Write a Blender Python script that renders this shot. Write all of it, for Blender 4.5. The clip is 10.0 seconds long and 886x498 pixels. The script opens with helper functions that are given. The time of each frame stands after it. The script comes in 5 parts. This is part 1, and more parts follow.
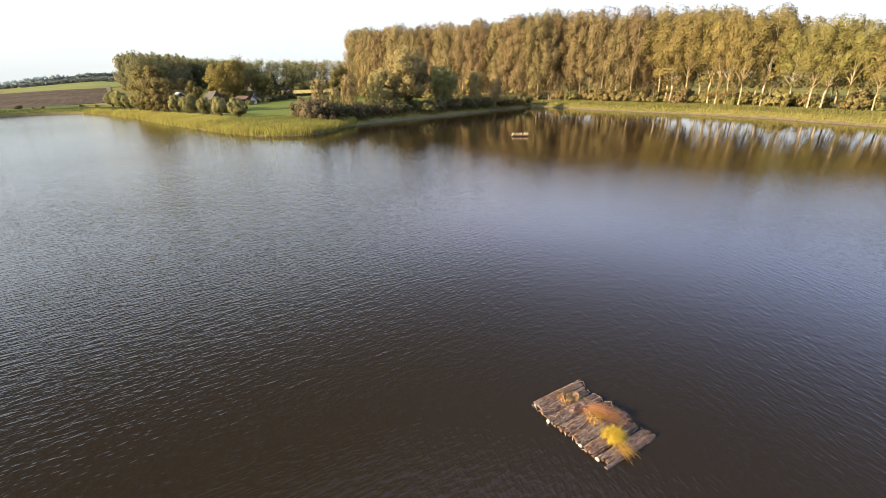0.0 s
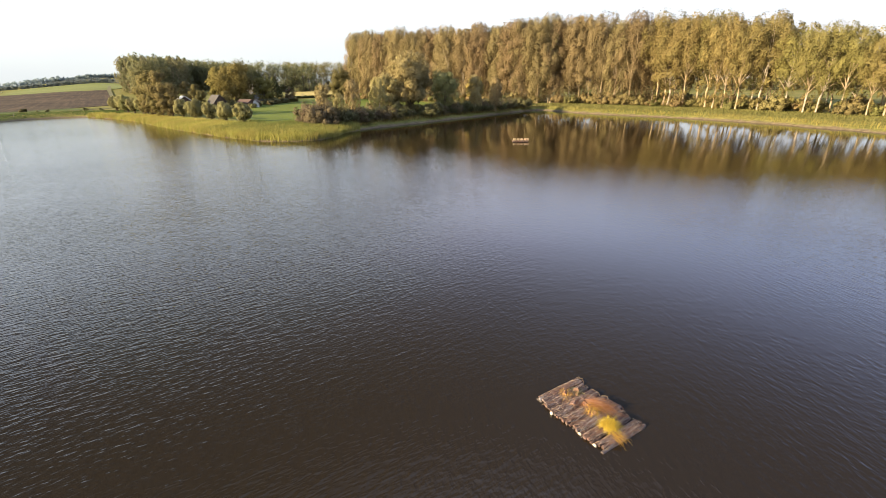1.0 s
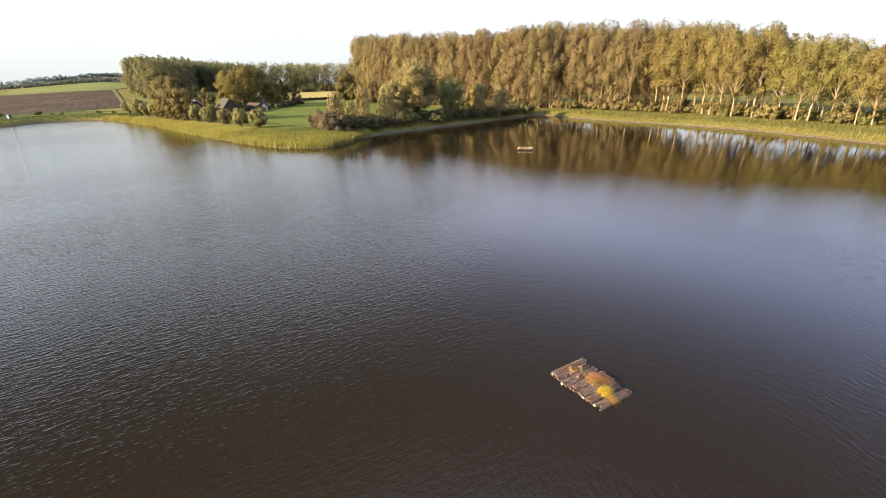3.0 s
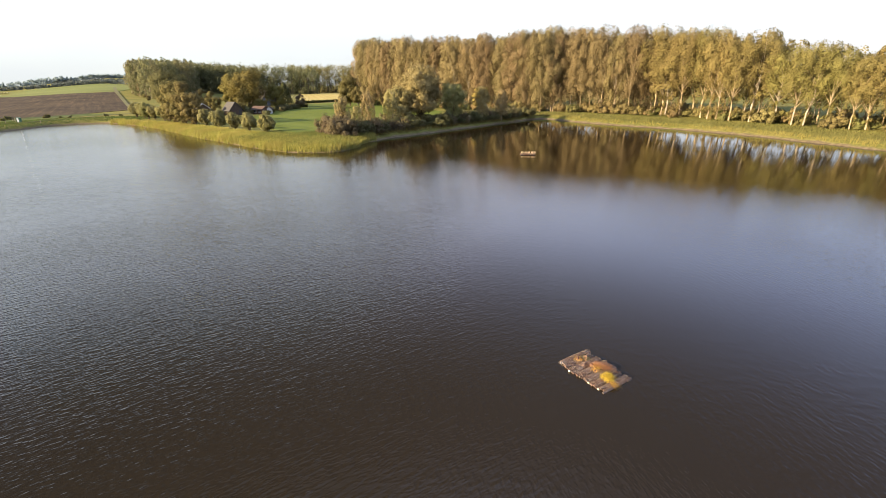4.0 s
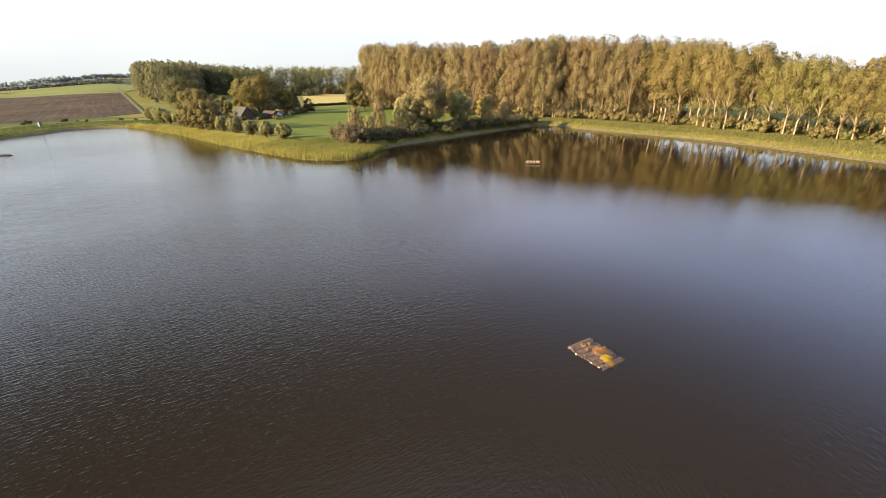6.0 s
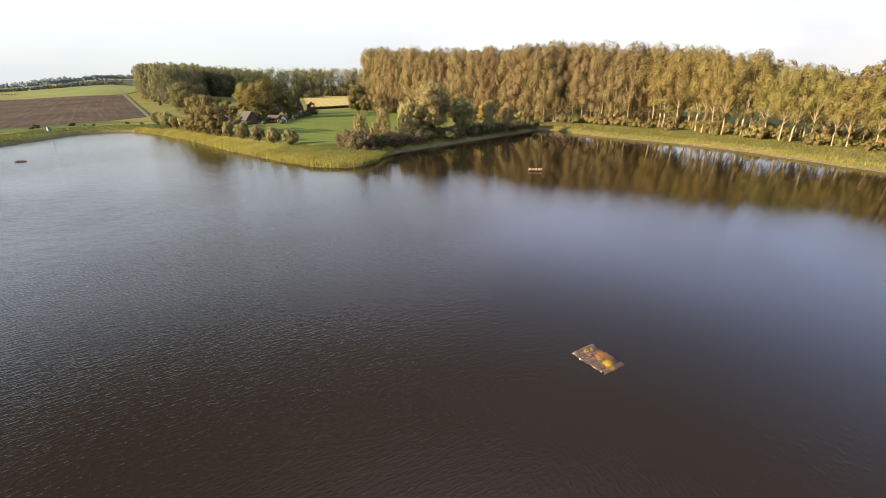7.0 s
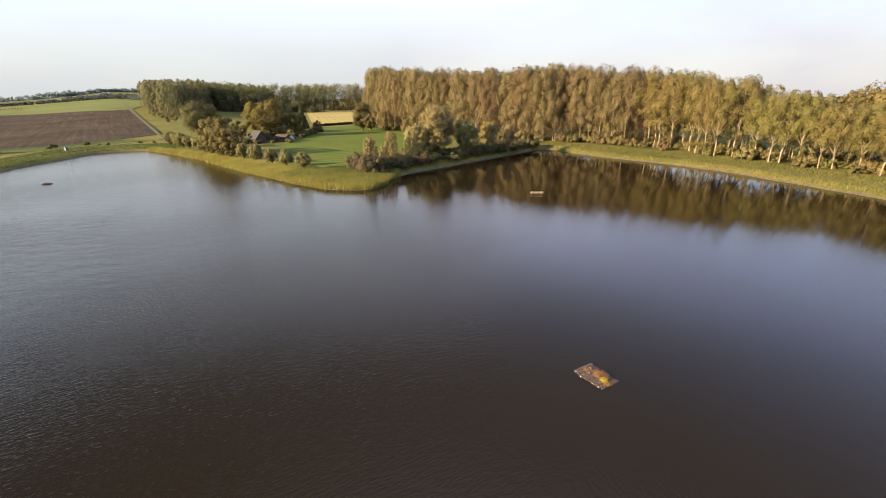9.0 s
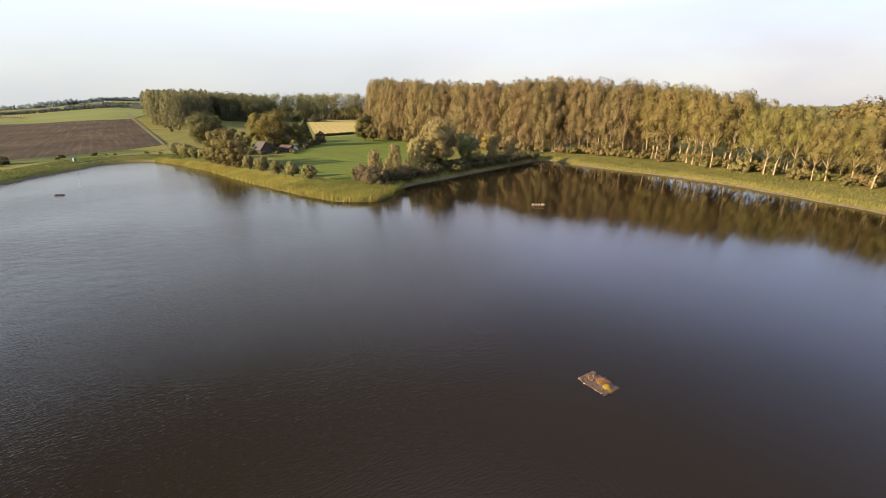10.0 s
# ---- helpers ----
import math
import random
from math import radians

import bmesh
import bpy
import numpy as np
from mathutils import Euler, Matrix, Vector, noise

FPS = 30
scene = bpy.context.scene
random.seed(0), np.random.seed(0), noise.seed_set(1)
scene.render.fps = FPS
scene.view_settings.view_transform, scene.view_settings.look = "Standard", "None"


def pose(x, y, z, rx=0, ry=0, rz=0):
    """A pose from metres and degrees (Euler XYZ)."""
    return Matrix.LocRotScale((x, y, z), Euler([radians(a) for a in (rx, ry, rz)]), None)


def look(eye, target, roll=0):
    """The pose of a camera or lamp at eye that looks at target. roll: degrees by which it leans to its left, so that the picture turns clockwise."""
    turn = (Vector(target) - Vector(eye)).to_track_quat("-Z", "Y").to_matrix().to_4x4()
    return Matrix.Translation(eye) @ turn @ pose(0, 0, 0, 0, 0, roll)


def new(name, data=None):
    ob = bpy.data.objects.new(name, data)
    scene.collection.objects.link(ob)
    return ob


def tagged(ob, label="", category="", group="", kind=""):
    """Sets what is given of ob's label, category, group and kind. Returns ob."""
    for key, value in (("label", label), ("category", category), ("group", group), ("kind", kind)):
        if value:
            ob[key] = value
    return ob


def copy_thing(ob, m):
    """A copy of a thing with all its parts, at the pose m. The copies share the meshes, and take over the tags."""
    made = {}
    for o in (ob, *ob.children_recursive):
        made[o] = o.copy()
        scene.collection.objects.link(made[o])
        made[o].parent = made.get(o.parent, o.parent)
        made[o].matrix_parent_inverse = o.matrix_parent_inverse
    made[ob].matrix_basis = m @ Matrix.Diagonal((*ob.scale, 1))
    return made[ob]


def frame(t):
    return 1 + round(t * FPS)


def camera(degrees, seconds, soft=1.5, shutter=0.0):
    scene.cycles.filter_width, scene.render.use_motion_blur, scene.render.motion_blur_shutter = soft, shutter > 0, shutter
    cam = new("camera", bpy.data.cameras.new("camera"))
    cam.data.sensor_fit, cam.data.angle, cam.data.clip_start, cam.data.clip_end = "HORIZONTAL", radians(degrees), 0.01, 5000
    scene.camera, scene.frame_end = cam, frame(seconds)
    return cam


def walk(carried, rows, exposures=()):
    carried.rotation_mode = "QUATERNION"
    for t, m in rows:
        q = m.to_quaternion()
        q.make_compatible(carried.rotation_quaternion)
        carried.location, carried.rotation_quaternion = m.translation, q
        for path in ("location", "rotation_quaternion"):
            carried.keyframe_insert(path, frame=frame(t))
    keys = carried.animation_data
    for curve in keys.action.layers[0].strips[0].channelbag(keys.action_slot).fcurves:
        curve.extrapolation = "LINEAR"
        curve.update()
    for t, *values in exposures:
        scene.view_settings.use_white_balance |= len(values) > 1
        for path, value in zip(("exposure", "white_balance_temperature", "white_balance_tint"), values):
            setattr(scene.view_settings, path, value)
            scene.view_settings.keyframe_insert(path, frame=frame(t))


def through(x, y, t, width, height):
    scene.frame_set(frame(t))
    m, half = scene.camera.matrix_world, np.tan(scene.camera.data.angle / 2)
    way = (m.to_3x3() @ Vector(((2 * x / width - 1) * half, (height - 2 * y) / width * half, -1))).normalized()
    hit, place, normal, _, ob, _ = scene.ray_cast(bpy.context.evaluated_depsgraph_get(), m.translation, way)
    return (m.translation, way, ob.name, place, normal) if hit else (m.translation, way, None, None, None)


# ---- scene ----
cam = camera(90.9, 10.0, soft=0.7)
PATH = [
    (0, (-0.207, -10.124, 8.447), (-0.618, -8.303, 7.729), -0.9),
    (0.5, (-0.257, -10.737, 8.785), (-0.666, -8.914, 8.072), -0.9),
    (1, (-0.382, -11.519, 9.329), (-0.791, -9.696, 8.615), -0.9),
    (1.5, (-0.706, -12.438, 9.706), (-1.113, -10.614, 8.994), -0.9),
    (2, (-0.924, -13.432, 10.145), (-1.331, -11.608, 9.433), -0.8),
    (2.5, (-0.907, -14.469, 10.7), (-1.315, -12.647, 9.985), -0.7),
    (4, (-1.478, -17.814, 12.15), (-1.886, -15.99, 11.44), -0.6),
    (4.5, (-1.723, -19.102, 12.623), (-2.131, -17.276, 11.917), -0.6),
    (5, (-1.996, -20.346, 13.254), (-2.403, -18.521, 12.545), -0.5),
    (5.5, (-2.157, -21.71, 13.829), (-2.565, -19.885, 13.119), -0.4),
    (7, (-2.888, -24.97, 16.13), (-3.294, -23.144, 15.423), -0.3),
    (7.5, (-3.167, -26.053, 16.945), (-3.573, -24.225, 16.241), -0.4),
    (8, (-3.276, -27.158, 17.798), (-3.683, -25.33, 17.095), -0.3),
    (8.5, (-3.434, -28.177, 18.664), (-3.841, -26.342, 17.979), -0.3),
    (9, (-3.53, -29.203, 19.404), (-3.937, -27.359, 18.744), -0.3),
    (9.5, (-3.727, -30.166, 20.095), (-4.134, -28.316, 19.453), -0.3),
    (10, (-4.115, -31.419, 20.73), (-4.52, -29.563, 20.104), -0.2),
]
walk(cam, [(t, look(eye, target, roll)) for t, eye, target, roll in PATH], [(0, 1.95, 6500, 10), (5.5, 1.92, 6510, 10.4), (7.5, 1.79, 6540, 11.4), (10, 1.62, 6570, 12.4)])

# ---- sky and sun ----
SUN_AZ, SUN_EL = math.atan2(-0.79, -0.61), radians(18)
world = bpy.data.worlds.new("sky")
scene.world = world
world.use_nodes = True
wn, wl = world.node_tree.nodes, world.node_tree.links
wn.clear()
w_out, w_bg = wn.new("ShaderNodeOutputWorld"), wn.new("ShaderNodeBackground")
sky = wn.new("ShaderNodeTexSky")
sky.sky_type, sky.sun_disc = "NISHITA", False
sky.sun_elevation, sky.sun_rotation = SUN_EL, SUN_AZ
sky.air_density, sky.dust_density, sky.ozone_density = 1.0, 1.0, 1.0
w_co, w_sep = wn.new("ShaderNodeTexCoord"), wn.new("ShaderNodeSeparateXYZ")
wl.new(w_co.outputs["Generated"], w_sep.inputs[0])
# thin bright cloud, white near the horizon
w_bands = wn.new("ShaderNodeValToRGB")
# unseen bands higher up added to light lake and trees, brightest at mid height
sky_bands = [(0.0, (0.29, 0.295, 0.295)), (0.09, (0.34, 0.345, 0.352)), (0.17, (0.41, 0.43, 0.465)), (0.24, (0.67, 0.70, 0.77)), (0.30, (0.68, 0.73, 0.92)), (0.44, (0.27, 0.30, 0.395)), (0.58, (0.122, 0.136, 0.164)), (0.72, (0.12, 0.14, 0.19)), (0.85, (0.42, 0.50, 0.66))]
while len(w_bands.color_ramp.elements) < len(sky_bands):
    w_bands.color_ramp.elements.new(0.5)
for k, (p, c) in enumerate(sky_bands):
    w_bands.color_ramp.elements[k].position, w_bands.color_ramp.elements[k].color = p, (*c, 1)
wl.new(w_sep.outputs["Z"], w_bands.inputs[0])
w_gain = wn.new("ShaderNodeVectorMath")
w_gain.operation = "SCALE"
w_gain.inputs["Scale"].default_value = 8.0
# sky tints above the horizon, added to colour the lake's reflections
w_east, w_tint, w_hue = wn.new("ShaderNodeMapRange"), wn.new("ShaderNodeMix"), wn.new("ShaderNodeMix")
w_east.inputs["From Min"].default_value, w_east.inputs["From Max"].default_value = -0.42, 0.45
wl.new(w_sep.outputs["X"], w_east.inputs["Value"])
w_tint.data_type = w_hue.data_type = "RGBA"
w_cool, w_side = wn.new("ShaderNodeMix"), wn.new("ShaderNodeMapRange")
w_cool.data_type = "RGBA"
w_cool.inputs["A"].default_value, w_cool.inputs["B"].default_value = (0.79, 0.97, 0.96, 1), (1, 0.98, 0.995, 1)
w_side.inputs["From Min"].default_value, w_side.inputs["From Max"].default_value = -0.75, -0.15
wl.new(w_sep.outputs["X"], w_side.inputs["Value"])
w_keep = wn.new("ShaderNodeMapRange")
w_keep.inputs["From Min"].default_value, w_keep.inputs["From Max"].default_value = 0.22, 0.42
w_keep.inputs["To Min"].default_value, w_keep.inputs["To Max"].default_value = 0.72, 0.0
wl.new(w_sep.outputs["Z"], w_keep.inputs["Value"])
w_most = wn.new("ShaderNodeMath")
w_most.operation = "MAXIMUM"
wl.new(w_side.outputs[0], w_most.inputs[0])
wl.new(w_keep.outputs[0], w_most.inputs[1])
wl.new(w_most.outputs[0], w_cool.inputs["Factor"])
wl.new(w_cool.outputs["Result"], w_tint.inputs["A"])
w_tint.inputs["B"].default_value = (0.63, 0.72, 0.91, 1)
w_up, w_blue = wn.new("ShaderNodeMapRange"), wn.new("ShaderNodeMath")
w_up.inputs["From Min"].default_value, w_up.inputs["From Max"].default_value = 0.06, 0.26
wl.new(w_sep.outputs["Z"], w_up.inputs["Value"])
w_blue.operation = "MULTIPLY"
wl.new(w_east.outputs[0], w_blue.inputs[0])
wl.new(w_up.outputs[0], w_blue.inputs[1])
wl.new(w_blue.outputs[0], w_tint.inputs["Factor"])
w_hue.blend_type = "MULTIPLY"
w_hue.inputs["Factor"].default_value = 1.0
wl.new(w_bands.outputs[0], w_hue.inputs["A"])
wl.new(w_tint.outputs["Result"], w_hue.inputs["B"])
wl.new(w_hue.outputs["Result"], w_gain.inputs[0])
# overhead sky scaled down towards the west, added to darken the left water
w_west, w_high, w_dim = wn.new("ShaderNodeMapRange"), wn.new("ShaderNodeMapRange"), wn.new("ShaderNodeMix")
for node, span in ((w_west, (-0.75, 0.05, 1.9, 9.0)), (w_high, (0.24, 0.44, 0.0, 1.0))):
    for key, value in zip(("From Min", "From Max", "To Min", "To Max"), span):
        node.inputs[key].default_value = value
wl.new(w_sep.outputs["X"], w_west.inputs["Value"])
wl.new(w_sep.outputs["Z"], w_high.inputs["Value"])
wl.new(w_high.outputs[0], w_dim.inputs["Factor"])
w_dim.inputs["A"].default_value = 8.0
wl.new(w_west.outputs[0], w_dim.inputs["B"])
wl.new(w_dim.outputs["Result"], w_gain.inputs["Scale"])
w_map = wn.new("ShaderNodeMapping")
w_map.inputs["Scale"].default_value = (1.2, 1.2, 3.0)
wl.new(w_co.outputs["Generated"], w_map.inputs["Vector"])
w_noise = wn.new("ShaderNodeTexNoise")
w_noise.inputs["Scale"].default_value, w_noise.inputs["Detail"].default_value = 2.2, 6.0
wl.new(w_map.outputs[0], w_noise.inputs["Vector"])
w_cloud = wn.new("ShaderNodeMapRange")
w_cloud.inputs["From Min"].default_value, w_cloud.inputs["From Max"].default_value = 0.35, 0.7
w_cloud.inputs["To Min"].default_value, w_cloud.inputs["To Max"].default_value = 0.84, 1.0
wl.new(w_noise.outputs["Fac"], w_cloud.inputs["Value"])
w_mix = wn.new("ShaderNodeMix")
w_mix.data_type = "RGBA"
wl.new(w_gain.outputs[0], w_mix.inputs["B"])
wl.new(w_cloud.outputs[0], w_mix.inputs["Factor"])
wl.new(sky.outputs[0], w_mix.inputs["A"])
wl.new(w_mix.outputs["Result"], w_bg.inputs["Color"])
w_bg.inputs["Strength"].default_value = 0.10
wl.new(w_bg.outputs[0], w_out.inputs[0])

sun = new("sun", bpy.data.lights.new("sun", "SUN"))
sun.data.energy, sun.data.angle, sun.data.color = 4.6, radians(0.6), (1.0, 0.81, 0.54)
sun.matrix_world = look((0, 0, 60), (-60 * math.sin(SUN_AZ) * math.cos(SUN_EL), -60 * math.cos(SUN_AZ) * math.cos(SUN_EL), 60 - 60 * math.sin(SUN_EL)))
tagged(sun, kind="structure")


# ---- materials ----
def shader(name, rough=0.8, spec=0.3):
    m = bpy.data.materials.new(name)
    m.use_nodes = True
    n = m.node_tree.nodes
    b = n["Principled BSDF"]
    b.inputs["Roughness"].default_value = rough
    b.inputs["Specular IOR Level"].default_value = spec
    return m, n, m.node_tree.links, b


def ramp(n, l, fac, stops):
    r = n.new("ShaderNodeValToRGB")
    e = r.color_ramp.elements
    while len(e) < len(stops):
        e.new(0.5)
    for k, (p, c) in enumerate(stops):
        e[k].position, e[k].color = p, (*c, 1)
    l.new(fac, r.inputs[0])
    return r.outputs[0]


def noise_of(n, l, vec, scale, detail=4.0, rough=0.55):
    t = n.new("ShaderNodeTexNoise")
    t.inputs["Scale"].default_value, t.inputs["Detail"].default_value, t.inputs["Roughness"].default_value = scale, detail, rough
    l.new(vec, t.inputs["Vector"])
    return t.outputs["Fac"]


def mixed(n, l, fac, a, b, mode="MIX"):
    x = n.new("ShaderNodeMix")
    x.data_type, x.blend_type = "RGBA", mode
    for key, v in (("Factor", fac), ("A", a), ("B", b)):
        if isinstance(v, tuple):
            x.inputs[key].default_value = (*v, 1)
        elif isinstance(v, (int, float)):
            x.inputs[key].default_value = v
        else:
            l.new(v, x.inputs[key])
    return x.outputs["Result"]


def bumped(n, l, b, height, strength, distance):
    u = n.new("ShaderNodeBump")
    u.inputs["Strength"].default_value, u.inputs["Distance"].default_value = strength, distance
    l.new(height, u.inputs["Height"])
    l.new(u.outputs[0], b.inputs["Normal"])


def coords(n, l, scale=(1, 1, 1), turn=0.0, kind="Object"):
    c, m = n.new("ShaderNodeTexCoord"), n.new("ShaderNodeMapping")
    m.inputs["Scale"].default_value, m.inputs["Rotation"].default_value = scale, (0, 0, radians(turn))
    l.new(c.outputs[kind], m.inputs[0])
    return m.outputs[0]


def leaf_material(name, dark, mid, light, through=0.5, fade=None):
    m, n, l, b = shader(name, 0.75, 0.12)
    g, o = n.new("ShaderNodeNewGeometry"), n.new("ShaderNodeObjectInfo")
    c = ramp(n, l, g.outputs["Random Per Island"], [(0.0, dark), (0.5, mid), (1.0, light)])
    if fade:
        part_of = n.new("ShaderNodeMapRange")
        part_of.inputs["From Min"].default_value, part_of.inputs["From Max"].default_value = 0.42, 0.66
        l.new(noise_of(n, l, coords(n, l), 0.16, 6, 0.65), part_of.inputs["Value"])
        c = mixed(n, l, part_of.outputs[0], c, fade)
    v = n.new("ShaderNodeMapRange")
    v.inputs["To Min"].default_value, v.inputs["To Max"].default_value = 0.85, 1.18
    l.new(o.outputs["Random"], v.inputs["Value"])
    hue = n.new("ShaderNodeHueSaturation")
    l.new(c, hue.inputs["Color"])
    patch = n.new("ShaderNodeMapRange")
    patch.inputs["From Min"].default_value, patch.inputs["From Max"].default_value = 0.3, 0.7
    patch.inputs["To Min"].default_value, patch.inputs["To Max"].default_value = 0.78, 1.22
    l.new(noise_of(n, l, coords(n, l), 0.22, 4), patch.inputs["Value"])
    both = n.new("ShaderNodeMath")
    both.operation = "MULTIPLY"
    l.new(v.outputs[0], both.inputs[0])
    l.new(patch.outputs[0], both.inputs[1])
    l.new(both.outputs[0], hue.inputs["Value"])
    h = n.new("ShaderNodeMapRange")
    h.inputs["To Min"].default_value, h.inputs["To Max"].default_value = 0.484, 0.517
    w = n.new("ShaderNodeTexWhiteNoise")
    w.noise_dimensions = "1D"
    l.new(o.outputs["Random"], w.inputs["W"])
    l.new(w.outputs["Value"], h.inputs["Value"])
    l.new(h.outputs[0], hue.inputs["Hue"])
    l.new(hue.outputs[0], b.inputs["Base Color"])
    t = n.new("ShaderNodeBsdfTranslucent")
    l.new(hue.outputs[0], t.inputs["Color"])
    s = n.new("ShaderNodeMixShader")
    s.inputs[0].default_value = through
    l.new(b.outputs[0], s.inputs[1])
    l.new(t.outputs[0], s.inputs[2])
    l.new(s.outputs[0], n["Material Output"].inputs["Surface"])
    return m


def ground_material():
    m, n, l, b = shader("rough_grass", 0.95, 0.1)
    v = coords(n, l)
    big, fine = noise_of(n, l, v, 0.05, 5), noise_of(n, l, v, 1.3, 6, 0.7)
    grass = ramp(n, l, big, [(0.3, (0.11, 0.108, 0.026)), (0.5, (0.15, 0.138, 0.035)), (0.7, (0.20, 0.165, 0.052))])
    grass = mixed(n, l, 0.75, grass, ramp(n, l, fine, [(0.3, (0.35, 0.35, 0.3)), (0.7, (1.5, 1.5, 1.4))]), "MULTIPLY")
    a = n.new("ShaderNodeAttribute")
    a.attribute_name = "shore"
    j = n.new("ShaderNodeMath")
    j.operation = "MULTIPLY_ADD"
    j.inputs[1].default_value, j.inputs[2].default_value = 2.4, -1.2
    l.new(noise_of(n, l, v, 0.35, 4), j.inputs[0])
    k = n.new("ShaderNodeMath")
    l.new(a.outputs["Fac"], k.inputs[0])
    l.new(j.outputs[0], k.inputs[1])
    r = n.new("ShaderNodeMapRange")
    r.inputs["From Min"].default_value, r.inputs["From Max"].default_value = 0.3, 1.1
    l.new(k.outputs[0], r.inputs["Value"])
    mud = ramp(n, l, fine, [(0.3, (0.085, 0.062, 0.036)), (0.7, (0.19, 0.145, 0.09))])
    l.new(mixed(n, l, r.outputs[0], mud, grass), b.inputs["Base Color"])
    bumped(n, l, b, fine, 0.7, 0.25)
    return m


def field_material(name, low, high, stripe=0.0, width=1.0, turn=0.0, bump=0.2, stripe_to=(0.3, 0.26, 0.13), patch=0.02, comb=None):
    m, n, l, b = shader(name, 0.95, 0.1)
    v = coords(n, l)
    big, fine = noise_of(n, l, v, patch, 6, 0.6), noise_of(n, l, v, 0.8, 6, 0.7)
    c = ramp(n, l, big, [(0.32, low), (0.68, high)])
    c = mixed(n, l, 0.6, c, ramp(n, l, fine, [(0.3, (0.55, 0.55, 0.55)), (0.7, (1.35, 1.35, 1.35))]), "MULTIPLY")
    height = fine
    if comb is not None:
        mp = n.new("ShaderNodeMapping")
        mp.vector_type = "TEXTURE"
        mp.inputs["Scale"].default_value, mp.inputs["Rotation"].default_value = (70, 2.2, 1), (0, 0, radians(comb))
        l.new(v, mp.inputs[0])
        c = mixed(n, l, 0.8, c, ramp(n, l, noise_of(n, l, mp.outputs[0], 1.0, 4, 0.65), [(0.34, (0.6, 0.6, 0.6)), (0.55, (1.0, 1.0, 1.0)), (0.72, (1.75, 1.7, 1.6))]), "MULTIPLY")
    if stripe:
        wv = n.new("ShaderNodeTexWave")
        wv.inputs["Scale"].default_value = 0.314 / width
        wv.inputs["Distortion"].default_value, wv.inputs["Detail"].default_value, wv.inputs["Detail Scale"].default_value = 1.5, 2.0, 0.6
        l.new(coords(n, l, (1, 1, 1), turn), wv.inputs["Vector"])
        f = n.new("ShaderNodeMath")
        f.operation = "MULTIPLY"
        f.inputs[1].default_value = stripe
        l.new(wv.outputs["Fac"], f.inputs[0])
        c = mixed(n, l, f.outputs[0], c, stripe_to)
        height = wv.outputs["Fac"]
    l.new(c, b.inputs["Base Color"])
    bumped(n, l, b, height, bump, 0.3)
    return m


